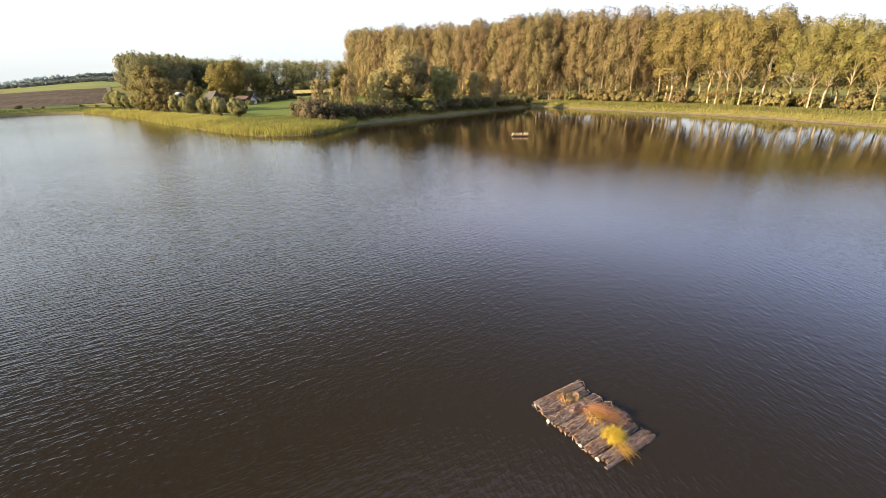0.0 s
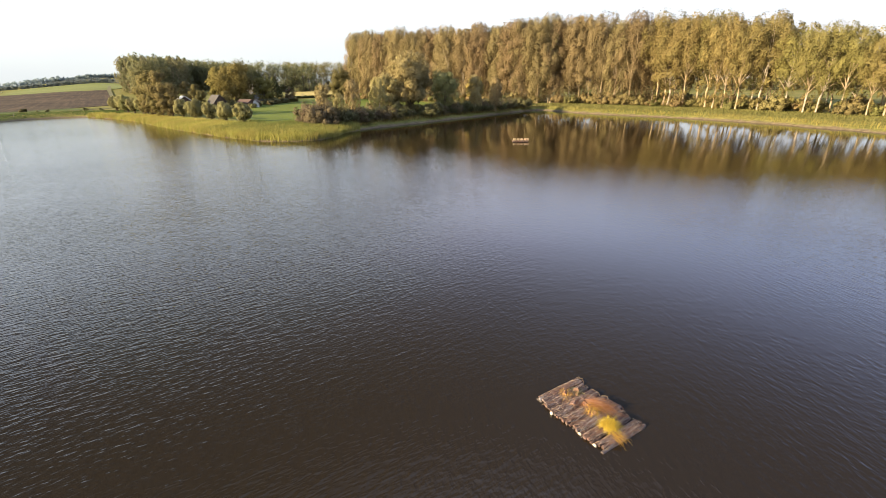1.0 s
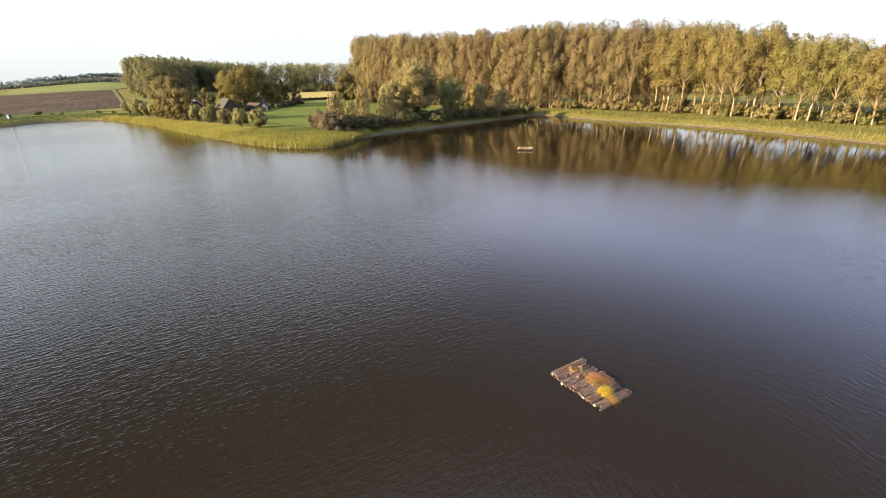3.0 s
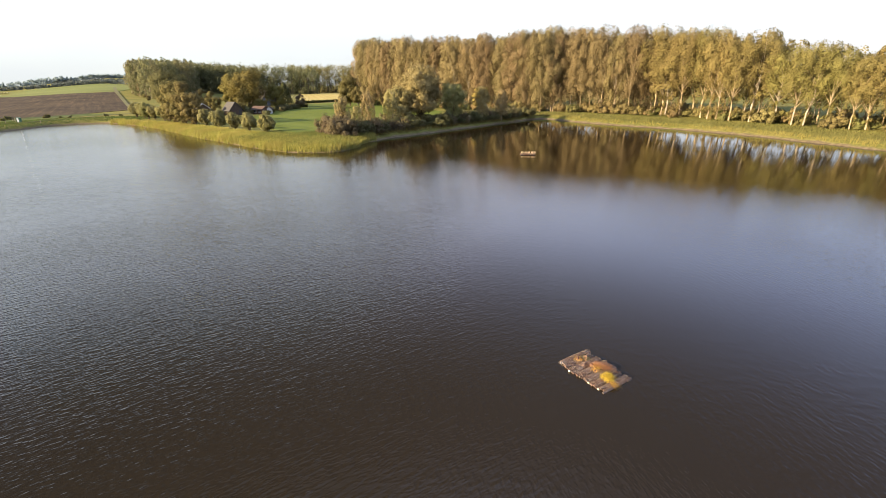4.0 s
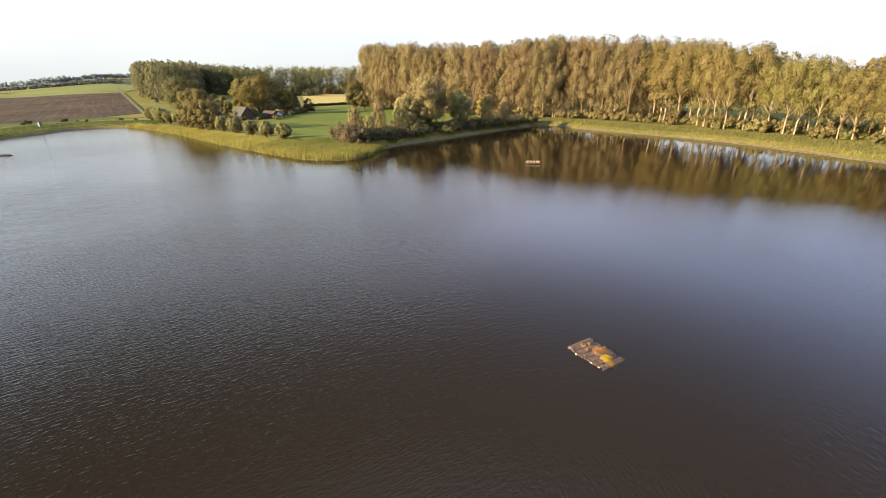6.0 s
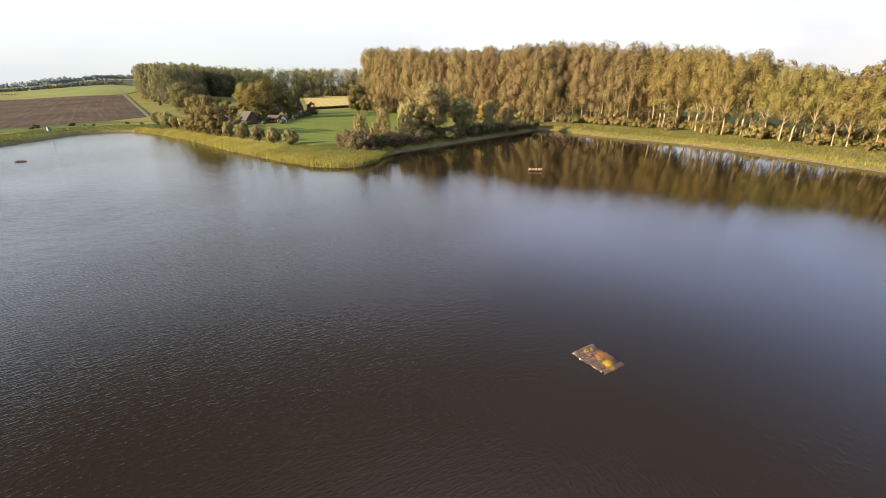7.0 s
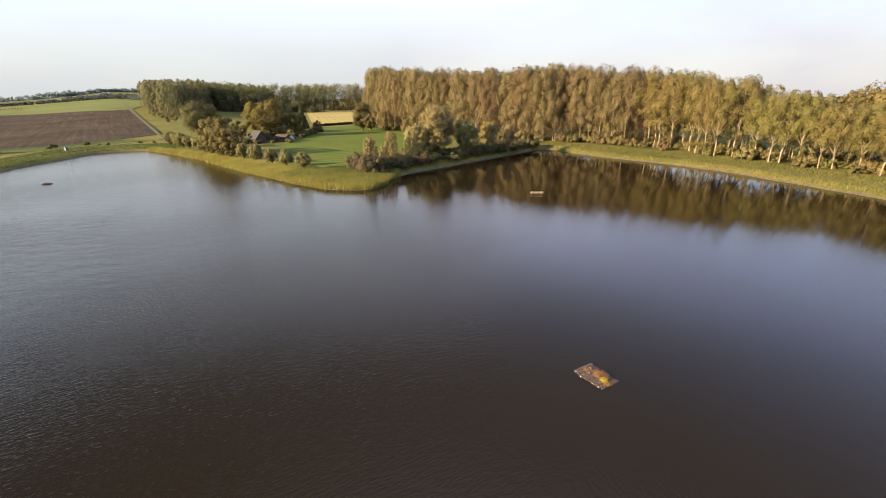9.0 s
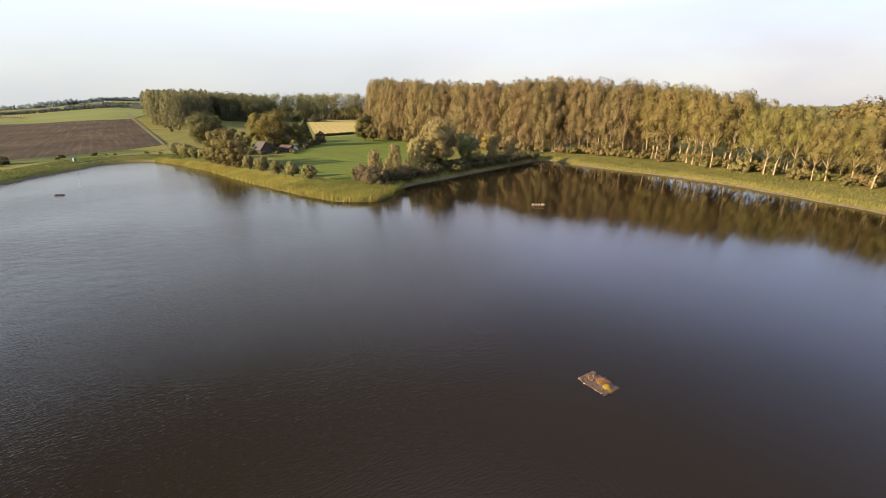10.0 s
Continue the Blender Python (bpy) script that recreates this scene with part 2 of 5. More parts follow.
def water_material():
    m, n, l, b = shader("lake_water", 0.04, 0.5)
    b.inputs["IOR"].default_value = 1.345
    v = coords(n, l)
    murk = noise_of(n, l, v, 0.02, 3)
    l.new(ramp(n, l, murk, [(0.3, (0.0116, 0.0077, 0.0034)), (0.7, (0.0168, 0.0115, 0.0054))]), b.inputs["Base Color"])
    # wind ripples: long crests that swing round across the lake, finer ones over them
    def ripple(long, short, heading, detail):
        c, mp = n.new("ShaderNodeTexCoord"), n.new("ShaderNodeMapping")
        mp.vector_type = "TEXTURE"
        mp.inputs["Scale"].default_value, mp.inputs["Rotation"].default_value = (long, short, 1), (0, 0, radians(heading))
        l.new(c.outputs["Object"], mp.inputs[0])
        return noise_of(n, l, mp.outputs[0], 1.0, detail, 0.5)

    across = n.new("ShaderNodeMapRange")
    across.inputs["From Min"].default_value, across.inputs["From Max"].default_value = -12.0, 10.0
    xyz = n.new("ShaderNodeSeparateXYZ")
    l.new(v, xyz.inputs[0])
    l.new(xyz.outputs["X"], across.inputs["Value"])
    a1 = mixed(n, l, across.outputs[0], ripple(0.55, 0.2, 46, 2.0), ripple(0.5, 0.18, 108, 2.0))
    a2 = mixed(n, l, across.outputs[0], ripple(0.26, 0.1, 40, 1.0), ripple(0.22, 0.1, 122, 1.0))

    def crest(height):
        p = n.new("ShaderNodeMath")
        p.operation = "POWER"
        p.inputs[1].default_value = 2.0
        l.new(height, p.inputs[0])
        return p.outputs[0]

    a1, a2 = crest(a1), crest(a2)
    gust = noise_of(n, l, coords(n, l, (0.03, 0.02, 1)), 1.0, 3.0)
    cat = n.new("ShaderNodeAttribute")
    cat.attribute_name = "open"
    s = n.new("ShaderNodeMath")
    s.operation = "MULTIPLY_ADD"
    s.inputs[1].default_value = 0.5
    l.new(a2, s.inputs[0])
    l.new(a1, s.inputs[2])
    g = n.new("ShaderNodeMapRange")
    g.inputs["From Min"].default_value, g.inputs["From Max"].default_value = 0.3, 0.7
    g.inputs["To Min"].default_value, g.inputs["To Max"].default_value = 0.6, 1.25
    l.new(gust, g.inputs["Value"])
    k = n.new("ShaderNodeMath")
    k.operation = "MULTIPLY"
    l.new(g.outputs[0], k.inputs[0])
    l.new(cat.outputs["Fac"], k.inputs[1])
    # far from the raft the wind chop is too fine to tell apart: a broad gloss
    chop = n.new("ShaderNodeAttribute")
    chop.attribute_name = "chop"
    gloss = n.new("ShaderNodeMapRange")
    gloss.inputs["From Max"].default_value = 1.9
    gloss.inputs["To Min"].default_value, gloss.inputs["To Max"].default_value = 0.03, 0.07
    l.new(chop.outputs["Fac"], gloss.inputs["Value"])
    l.new(gloss.outputs[0], b.inputs["Roughness"])
    u = n.new("ShaderNodeBump")
    u.inputs["Distance"].default_value = 0.03
    l.new(k.outputs[0], u.inputs["Strength"])
    swell = n.new("ShaderNodeMath")
    swell.operation = "MULTIPLY"
    l.new(ripple(2.4, 1.7, 20, 3.0), swell.inputs[0])
    l.new(chop.outputs["Fac"], swell.inputs[1])
    total = n.new("ShaderNodeMath")
    total.operation = "MULTIPLY_ADD"
    total.inputs[1].default_value = 2.6
    l.new(swell.outputs[0], total.inputs[0])
    l.new(s.outputs[0], total.inputs[2])
    l.new(total.outputs[0], u.inputs["Height"])
    l.new(u.outputs[0], b.inputs["Normal"])
    return m


def bark_material(name, low, high, scale=3.0, weather=0.3):
    m, n, l, b = shader(name, 0.9, 0.15)
    v = coords(n, l, (1, 1, 0.25))
    f = noise_of(n, l, v, scale, 6, 0.65)
    o = n.new("ShaderNodeObjectInfo")
    grey = ramp(n, l, f, [(0.35, tuple(sum(low) / 2.4 for _ in range(3))), (0.65, tuple(sum(high) / 2.2 for _ in range(3)))])
    pick = n.new("ShaderNodeMapRange")
    pick.inputs["From Min"].default_value, pick.inputs["From Max"].default_value = 0.55, 0.95
    pick.inputs["To Max"].default_value = weather
    l.new(o.outputs["Random"], pick.inputs["Value"])
    l.new(mixed(n, l, pick.outputs[0], ramp(n, l, f, [(0.35, low), (0.65, high)]), grey), b.inputs["Base Color"])
    bumped(n, l, b, f, 0.8, 0.06)
    return m


def plain_material(name, low, high, scale=2.0, rough=0.8, stretch=(1, 1, 1), bump=0.3):
    m, n, l, b = shader(name, rough, 0.3)
    f = noise_of(n, l, coords(n, l, stretch), scale, 6, 0.6)
    l.new(ramp(n, l, f, [(0.3, low), (0.7, high)]), b.inputs["Base Color"])
    bumped(n, l, b, f, bump, 0.03)
    return m


GROUND = ground_material()
WATER = water_material()
# stripe tones stand in for mowing lines and tree shadows across the meadow
MEADOW = field_material("meadow_grass", (0.066, 0.090, 0.014), (0.098, 0.121, 0.020), 0.5, 4.5, 58, 0.15, (0.150, 0.170, 0.030), patch=0.05)
PLOUGH = field_material("ploughed_earth", (0.037, 0.0255, 0.0155), (0.077, 0.053, 0.032), patch=0.03, comb=139)
BANK_TURF = field_material("bank_turf", (0.075, 0.098, 0.022), (0.115, 0.125, 0.032), 0.5, 2.2, 25, 0.3, (0.05, 0.062, 0.018), patch=0.1)
VERGE = field_material("dark_verge_grass", (0.045, 0.062, 0.016), (0.075, 0.092, 0.026), patch=0.08)
STUBBLE = field_material("dry_stubble", (0.30, 0.23, 0.07), (0.36, 0.28, 0.09), 0.45, 6.0, -30, 0.2, (0.42, 0.34, 0.13))
PASTURE = field_material("pale_pasture", (0.115, 0.132, 0.036), (0.155, 0.165, 0.05), 0.0, patch=0.012)
TRACK = field_material("track_gravel", (0.095, 0.098, 0.04), (0.155, 0.135, 0.072), patch=0.1)
POPLAR = leaf_material("poplar_leaves", (0.161, 0.129, 0.045), (0.179, 0.143, 0.050), (0.197, 0.158, 0.055), 0.25)
BROWN_POPLAR = leaf_material("browning_poplar_leaves", (0.169, 0.128, 0.059), (0.188, 0.142, 0.066), (0.207, 0.156, 0.073), 0.25)
FAR_POPLAR = leaf_material("far_poplar_leaves", (0.154, 0.147, 0.075), (0.170, 0.162, 0.082), (0.186, 0.178, 0.090), 0.5)
WILLOW = leaf_material("willow_leaves", (0.215, 0.20, 0.082), (0.25, 0.233, 0.098), (0.285, 0.264, 0.116))
OAK = leaf_material("oak_leaves", (0.158, 0.136, 0.039), (0.178, 0.153, 0.044), (0.198, 0.170, 0.049), 0.35)
DARK_OAK = leaf_material("dark_oak_leaves", (0.101, 0.099, 0.039), (0.118, 0.115, 0.045), (0.136, 0.132, 0.052), 0.4)
VERGE_GRASS = leaf_material("verge_grass", (0.070, 0.088, 0.024), (0.078, 0.098, 0.027), (0.086, 0.108, 0.030), 0.35)
CONIFER = leaf_material("conifer_needles", (0.042, 0.056, 0.021), (0.070, 0.077, 0.028), (0.105, 0.105, 0.042), 0.1)
SHRUB = leaf_material("shrub_leaves", (0.155, 0.122, 0.065), (0.172, 0.136, 0.072), (0.189, 0.150, 0.079), 0.45)
UNDERWOOD = leaf_material("undergrowth_leaves", (0.18, 0.14, 0.058), (0.215, 0.167, 0.07), (0.25, 0.195, 0.084), 0.35)
UNDERGREEN = leaf_material("undergrowth_green_leaves", (0.14, 0.13, 0.045), (0.165, 0.152, 0.054), (0.19, 0.174, 0.064), 0.35)
GREEN_SHRUB = leaf_material("green_shrub_leaves", (0.131, 0.122, 0.054), (0.145, 0.135, 0.060), (0.160, 0.149, 0.066), 0.45)
REED = leaf_material("reed_blades", (0.184, 0.184, 0.040), (0.241, 0.236, 0.053), (0.310, 0.276, 0.081), 0.4, (0.255, 0.212, 0.062))
# air haze over the far belts is mixed into their grey-blue leaf colour
BELT = leaf_material("haze_tinted_belt_leaves", (0.135, 0.155, 0.144), (0.150, 0.172, 0.160), (0.165, 0.189, 0.176), 0.6)
# ridge leaves paled to blue-grey, standing in for the haze of distance
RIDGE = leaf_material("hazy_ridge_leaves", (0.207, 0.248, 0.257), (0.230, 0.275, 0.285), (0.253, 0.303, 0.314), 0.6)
MARSH = leaf_material("marsh_sedge", (0.10, 0.125, 0.032), (0.135, 0.158, 0.042), (0.18, 0.19, 0.056), 0.4)
OLIVE = leaf_material("olive_leaves", (0.148, 0.125, 0.048), (0.172, 0.145, 0.056), (0.198, 0.167, 0.064), 0.45)
BANK_GREEN = leaf_material("bank_green_grass", (0.104, 0.106, 0.030), (0.130, 0.128, 0.037), (0.160, 0.152, 0.047), 0.35)
SEDGE = leaf_material("bank_grass", (0.207, 0.167, 0.047), (0.230, 0.185, 0.052), (0.253, 0.204, 0.057), 0.35)
BARK = bark_material("poplar_bark", (0.22, 0.165, 0.095), (0.44, 0.335, 0.20))
DARK_BARK = bark_material("dark_bark", (0.06, 0.045, 0.03), (0.14, 0.105, 0.07))


# ---- building helpers ----
rng = np.random.default_rng(7)


def quads_mesh(name, corners, normals=None):
    """A mesh of loose leaves from an array of corners (n, corners of each, 3)."""
    n, k = corners.shape[:2]
    if normals is not None:
        flat = np.cross(corners[:, 1] - corners[:, 0], corners[:, 2] - corners[:, 0])
        turned = (flat * normals).sum(axis=1) < 0
        corners[turned] = corners[turned][:, ::-1]
    me = bpy.data.meshes.new(name)
    me.vertices.add(k * n)
    me.vertices.foreach_set("co", np.ascontiguousarray(corners, dtype=np.float32).ravel())
    me.loops.add(k * n)
    me.loops.foreach_set("vertex_index", np.arange(k * n, dtype=np.int32))
    me.polygons.add(n)
    me.polygons.foreach_set("loop_start", np.arange(0, k * n, k, dtype=np.int32))
    me.update(calc_edges=True)
    if normals is not None:
        me.polygons.foreach_set("use_smooth", np.ones(n, bool))
        me.normals_split_custom_set(np.repeat(normals, k, axis=0).tolist())
    return me


def foliage_mesh(name, points, size, up=0.0, long=1.5, core=None, soft=0.9):
    """Leaves at clump points (place and outward way), shaded as soft tufts; core: the height of the crown's middle."""
    at, out = points[:, :3], points[:, 3:].copy()
    if core is not None:
        far = at - np.array([0, 0, core])
        out += far / np.abs(far).max(axis=0) * soft
    out += rng.normal(0, 0.14, out.shape)
    out[:, 2] += 0.1
    out /= np.linalg.norm(out, axis=1)[:, None]
    return quads_mesh(name, leaves(at, size, up, long, out), out)


def part(name, bm, material, parent=None, label=""):
    """Link a bmesh or a mesh as one object under a thing or a part."""
    if isinstance(bm, bmesh.types.BMesh):
        me = bpy.data.meshes.new(name)
        bm.to_mesh(me)
        bm.free()
    else:
        me = bm
    me.materials.append(material)
    ob = new(name, me)
    if parent:
        ob.parent = parent
    if label:
        tagged(ob, label)
    return ob


def thing(name, label, category, group="", kind="", at=None):
    ob = tagged(new(name), label, category, group, kind)
    if at is not None:
        ob.matrix_basis = at
    return ob


def tube(bm, pts, radii, sides=6):
    """A tapered tube along points, capped."""
    rings = []
    for k, (p, r) in enumerate(zip(pts, radii)):
        a, b = Vector(pts[max(k - 1, 0)]), Vector(pts[min(k + 1, len(pts) - 1)])
        q = (b - a).to_track_quat("Z", "Y")
        rings.append([bm.verts.new(Vector(p) + q @ Vector((r * math.cos(2 * math.pi * i / sides), r * math.sin(2 * math.pi * i / sides), 0))) for i in range(sides)])
    for a, b in zip(rings, rings[1:]):
        for i in range(sides):
            bm.faces.new((a[i], a[(i + 1) % sides], b[(i + 1) % sides], b[i]))
    bm.faces.new(rings[-1])
    bm.faces.new(list(reversed(rings[0])))


def box(bm, lo, hi, bevel=0.0):
    r = bmesh.ops.create_cube(bm, size=1, matrix=Matrix.Translation([(a + b) / 2 for a, b in zip(lo, hi)]) @ Matrix.Diagonal([b - a for a, b in zip(lo, hi)] + [1]))
    if bevel:
        bmesh.ops.bevel(bm, geom=list({e for v in r["verts"] for e in v.link_edges}), offset=bevel, segments=1, affect="EDGES")


def leaves(centres, size, up=0.0, long=1.5, face=None):
    """Three-cornered leaves of about the given size, turned at random, at the centres (n, 3); up: how far their blades point upwards; face: the way that they mostly face."""
    n = len(centres)
    d = rng.normal(size=(n, 3))
    d[:, 2] += up * 2
    side = rng.normal(size=(n, 3))
    if face is not None:
        d -= face * (d * face).sum(axis=1)[:, None] * 0.85
        side = face + side * 0.4
    d /= np.linalg.norm(d, axis=1)[:, None]
    e = np.cross(d, side)
    e /= np.linalg.norm(e, axis=1)[:, None]
    s = (size * rng.uniform(0.6, 1.35, n))[:, None]
    d, e = d * s * long / 2, e * s / 2
    return np.stack([centres + d, centres + e - d * 0.6, centres - e - d * 0.6], axis=1)


def clump(centre, radius, count, tall=1.0, core=0.15, towards=None):
    """Points in a rough ball, denser at its skin and on the side given, each with its outward way."""
    d = rng.normal(size=(count, 3))
    if towards is not None:
        d += np.asarray(towards) * 0.9
    d /= np.linalg.norm(d, axis=1)[:, None]
    r = radius * rng.uniform(core, 1.0, count) ** 0.5
    return np.hstack([np.asarray(centre) + d * r[:, None] * np.array([1, 1, tall]), d])


def poplar(name, h, spread, n_limb, n_clump, n_leaf, leaf, crown_mat, label, bare=0.24, lean=0.0, category="tree", group="poplar wood", low=0, fork=0.0):
    """A tall poplar: a pale trunk, steep limbs (forked where fork > 0), a domed crown of upright flame-shaped tufts; low: sprays on the bare stem."""
    t = thing(name, label, category, group)
    bm, br = bmesh.new(), bmesh.new()
    r0 = 0.0105 * h
    top = np.array([lean * h * 0.3, lean * h * 0.15, h * 0.93])
    axis = [np.array([0, 0, -0.4]), np.array([0.0, 0, 0.4]), top * 0.18 + rng.normal(0, 0.12, 3), top * 0.4 + rng.normal(0, 0.35, 3), top * 0.7 + rng.normal(0, 0.4, 3), top]
    tube(bm, axis, [r0 * 1.35, r0 * 1.05, r0 * 0.88, r0 * 0.66, r0 * 0.36, 0.03], 7)
    tips = []
    for i in range(n_limb):
        f = rng.uniform(bare * 0.7, 0.62)
        az, out = 2 * math.pi * (i * 0.382 + rng.uniform(-0.08, 0.08)), spread * h * rng.uniform(0.55, 0.95) * (1.1 - 0.45 * f)
        thick = r0 * 0.55 * (1 - f * 0.7)
        if i < 3 and fork:
            f, thick, out = bare * fork * (0.75 + 0.25 * i), r0 * 0.48, spread * h * rng.uniform(0.6, 0.9)
        a = top * f
        rise = h * rng.uniform(0.18, 0.32)
        b = a + np.array([math.cos(az) * out * 0.5, math.sin(az) * out * 0.5, rise * 0.5])
        c = a + np.array([math.cos(az) * out, math.sin(az) * out, rise])
        tube(br, [a, b, c], [thick, thick * 0.6, 0.03], 5)
        tips.append(c)
    part("trunk", bm, BARK, t, "pale bark trunk")
    tagged(part("branchwork", br, BARK, t), kind="stuff")
    pts = []
    for f in rng.uniform(0.02, bare, low):
        az, rr = rng.uniform(0, 2 * math.pi), rng.uniform(0.3, 0.075 * h)
        pts.append(clump(top * f + np.array([math.cos(az) * rr, math.sin(az) * rr, 0]), rng.uniform(0.02, 0.034) * h, n_leaf // 2, 1.5))
    for i in range(n_clump):
        if i < len(tips):
            c = tips[i] + rng.normal(0, 0.3, 3)
        else:
            f = bare + (1 - bare) * ((i - len(tips) + rng.uniform(0, 1)) / (n_clump - len(tips))) ** 0.85
            g = (f - bare) / (1 - bare)
            prof = min(1.0, 0.62 + 1.1 * g) * math.sqrt(max(0.0, 1 - max(0.0, (g - 0.52) / 0.5) ** 2.2))
            az = i * 2.4 + rng.normal(0, 0.35)
            rr = spread * h * prof * rng.choice([0.4, 0.7, 0.9, 1.0, 1.06])
            c = top / 0.93 * 0.935 * f + np.array([math.cos(az) * rr, math.sin(az) * rr, rng.normal(0, 0.3)])
        size = rng.uniform(0.042, 0.078) * h
        pts.append(clump(c, size, int(n_leaf * (size / 0.06 / h) ** 1.6), rng.uniform(1.2, 1.7), 0.5, (math.cos(az), math.sin(az), 0.35) if i >= len(tips) else None))
    part("crown", foliage_mesh("crown", np.concatenate(pts), leaf, 0.35, core=h * 0.55, soft=0.3), crown_mat, t, "olive and golden-brown autumn leaves")
    return t


def broad_tree(name, h, width, n_clump, n_leaf, leaf, mat, label, bare=0.16, category="tree", group="", shape=0.75, soft=0.9):
    """A round-crowned tree: a short trunk, spreading limbs and lumpy leaf masses."""
    t = thing(name, label, category, group)
    bm, br = bmesh.new(), bmesh.new()
    r0 = 0.022 * h
    fork = np.array([rng.normal(0, 0.2), rng.normal(0, 0.2), h * (bare + 0.1)])
    tube(bm, [(0, 0, -0.4), (0, 0, 0.3), fork, fork + [0.2, 0.1, h * 0.35]], [r0 * 1.5, r0 * 1.1, r0 * 0.8, r0 * 0.25], 8)
    pts, mid = [], h * (bare + 1) / 2
    for i in range(n_clump):
        d = rng.normal(size=3)
        d /= np.linalg.norm(d)
        s = rng.uniform(0.45, 0.86)
        c = np.array([d[0] * width / 2 * s, d[1] * width / 2 * s, mid + d[2] * (h - mid) * s * (1.0 if d[2] > 0 else shape)])
        if i < 9:
            tube(br, [fork * 0.9, fork * 0.5 + c * 0.5 + [0, 0, -0.05 * h], c], [r0 * 0.5, r0 * 0.28, 0.04], 5)
        pts.append(clump(c, rng.uniform(0.11, 0.2) * width, n_leaf, 0.85))
    part("trunk", bm, DARK_BARK, t, "dark bark trunk")
    tagged(part("branchwork", br, DARK_BARK, t), kind="stuff")
    part("crown", foliage_mesh("crown", np.concatenate(pts), leaf, core=mid, soft=soft), mat, t)
    return t


def pollard(name, h, width, n_leaf, mat, label):
    """A pollard willow: a stout knobbly trunk with a round head of thin upright rods and narrow leaves."""
    t = thing(name, label, "tree", "pollard willows")
    bm, br = bmesh.new(), bmesh.new()
    k = h * 0.17
    tube(bm, [(0, 0, -0.4), (0.03, 0, 0.25), (0.06, 0.04, k * 0.7), (0.03, 0.02, k), (0.03, 0.02, k + 0.35)], [0.42, 0.34, 0.3, 0.44, 0.2], 9)
    for i in range(22):
        az, s = i * 2.4, rng.uniform(0.35, 0.95)
        tip = (math.cos(az) * width / 2 * s, math.sin(az) * width / 2 * s, k + (h - k) * (0.35 + 0.6 * math.sqrt(1 - s * s * 0.8)))
        tube(br, [(0.03, 0.02, k), (tip[0] * 0.5, tip[1] * 0.5, k * 0.4 + tip[2] * 0.6), tip], [0.06, 0.035, 0.012], 4)
    part("trunk", bm, DARK_BARK, t, "stout pollarded trunk")
    tagged(part("rodwork", br, DARK_BARK, t), kind="stuff")
    pts = []
    for i in range(70):
        d = rng.normal(size=3)
        d /= np.linalg.norm(d)
        s = rng.uniform(0.5, 0.93)
        c = np.array([d[0] * width / 2 * s, d[1] * width / 2 * s, k + (h - k) * 0.47 + d[2] * (h - k) * 0.5 * s])
        pts.append(clump(c, 0.13 * width, n_leaf, 1.3))
    part("crown", foliage_mesh("crown", np.concatenate(pts), 0.2, 0.5, 2.4, core=h * 0.62), mat, t, "grey-green willow foliage")
    return t


def bush(name, h, width, n_clump, n_leaf, leaf, mat, label, category="bush", group=""):
    t = thing(name, label, category, group)
    bm = bmesh.new()
    pts = []
    for i in range(n_clump):
        az, s = rng.uniform(0, 2 * math.pi), math.sqrt(rng.uniform(0.02, 1.0))
        z = h * (0.12 + 0.8 * rng.uniform(0.0, 1.0) * (1 - 0.55 * s))
        c = np.array([math.cos(az) * width / 2 * s * 0.85, math.sin(az) * width / 2 * s * 0.85, z])
        if i < 10:
            tube(bm, [(c[0] * 0.12, c[1] * 0.12, -0.3), (c[0] * 0.5, c[1] * 0.5, z * 0.6), c], [0.06, 0.04, 0.015], 4)
        pts.append(clump(c, rng.uniform(0.12, 0.2) * width * 0.8, n_leaf, 1.1))
    tagged(part("stemwork", bm, DARK_BARK, t), kind="stuff")
    part("foliage", foliage_mesh("foliage", np.concatenate(pts), leaf, 0.2, core=h * 0.35), mat, t)
    return t


# ---- the lake and the land ----
SHORE = [(-151, 61), (-155, 72), (-160, 91), (-163.5, 104), (-157, 113.3), (-146, 112), (-118, 98.5), (-93, 83), (-77, 73), (-60, 64), (-49.5, 59.2), (-43.8, 59.0),
         (-39.8, 61), (-38.4, 65.5), (-39.2, 73), (-37, 84), (-31.2, 94.5), (-22.5, 111), (-13, 128.5), (-5.2, 144), (-0.5, 146), (5.2, 139.5), (13.7, 129.5), (23, 121.5),
         (33.5, 113.5), (44, 102), (51.5, 90.5), (57.5, 79.5), (63.5, 68), (75, 44), (92, 8), (96, -60), (60, -130), (-20, -160), (-110, -130), (-150, -60), (-152, 10)]
LAND = 1.3


def smooth_ring(pts, per):
    """A closed Catmull-Rom curve through plan points."""
    p, out = np.array(pts, float), []
    for i in range(len(p)):
        a, b, c, d = p[i - 1], p[i], p[(i + 1) % len(p)], p[(i + 2) % len(p)]
        for s in np.linspace(0, 1, per, endpoint=False):
            out.append(0.5 * (2 * b + (c - a) * s + (2 * a - 5 * b + 4 * c - d) * s ** 2 + (3 * b - a - 3 * c + d) * s ** 3))
    return np.array(out)


RING = smooth_ring(SHORE, 5)
RING += np.stack([[noise.noise((x * 0.16, y * 0.16, 3.0)) * 0.8, noise.noise((x * 0.16, y * 0.16, 9.0)) * 0.8] for x, y in RING])


def inside(px, py, ring):
    hit = np.zeros(px.shape, bool)
    for (x0, y0), (x1, y1) in zip(ring, np.roll(ring, -1, axis=0)):
        if y0 != y1:
            hit ^= ((y0 > py) != (y1 > py)) & (px < (x1 - x0) * (py - y0) / (y1 - y0) + x0)
    return hit


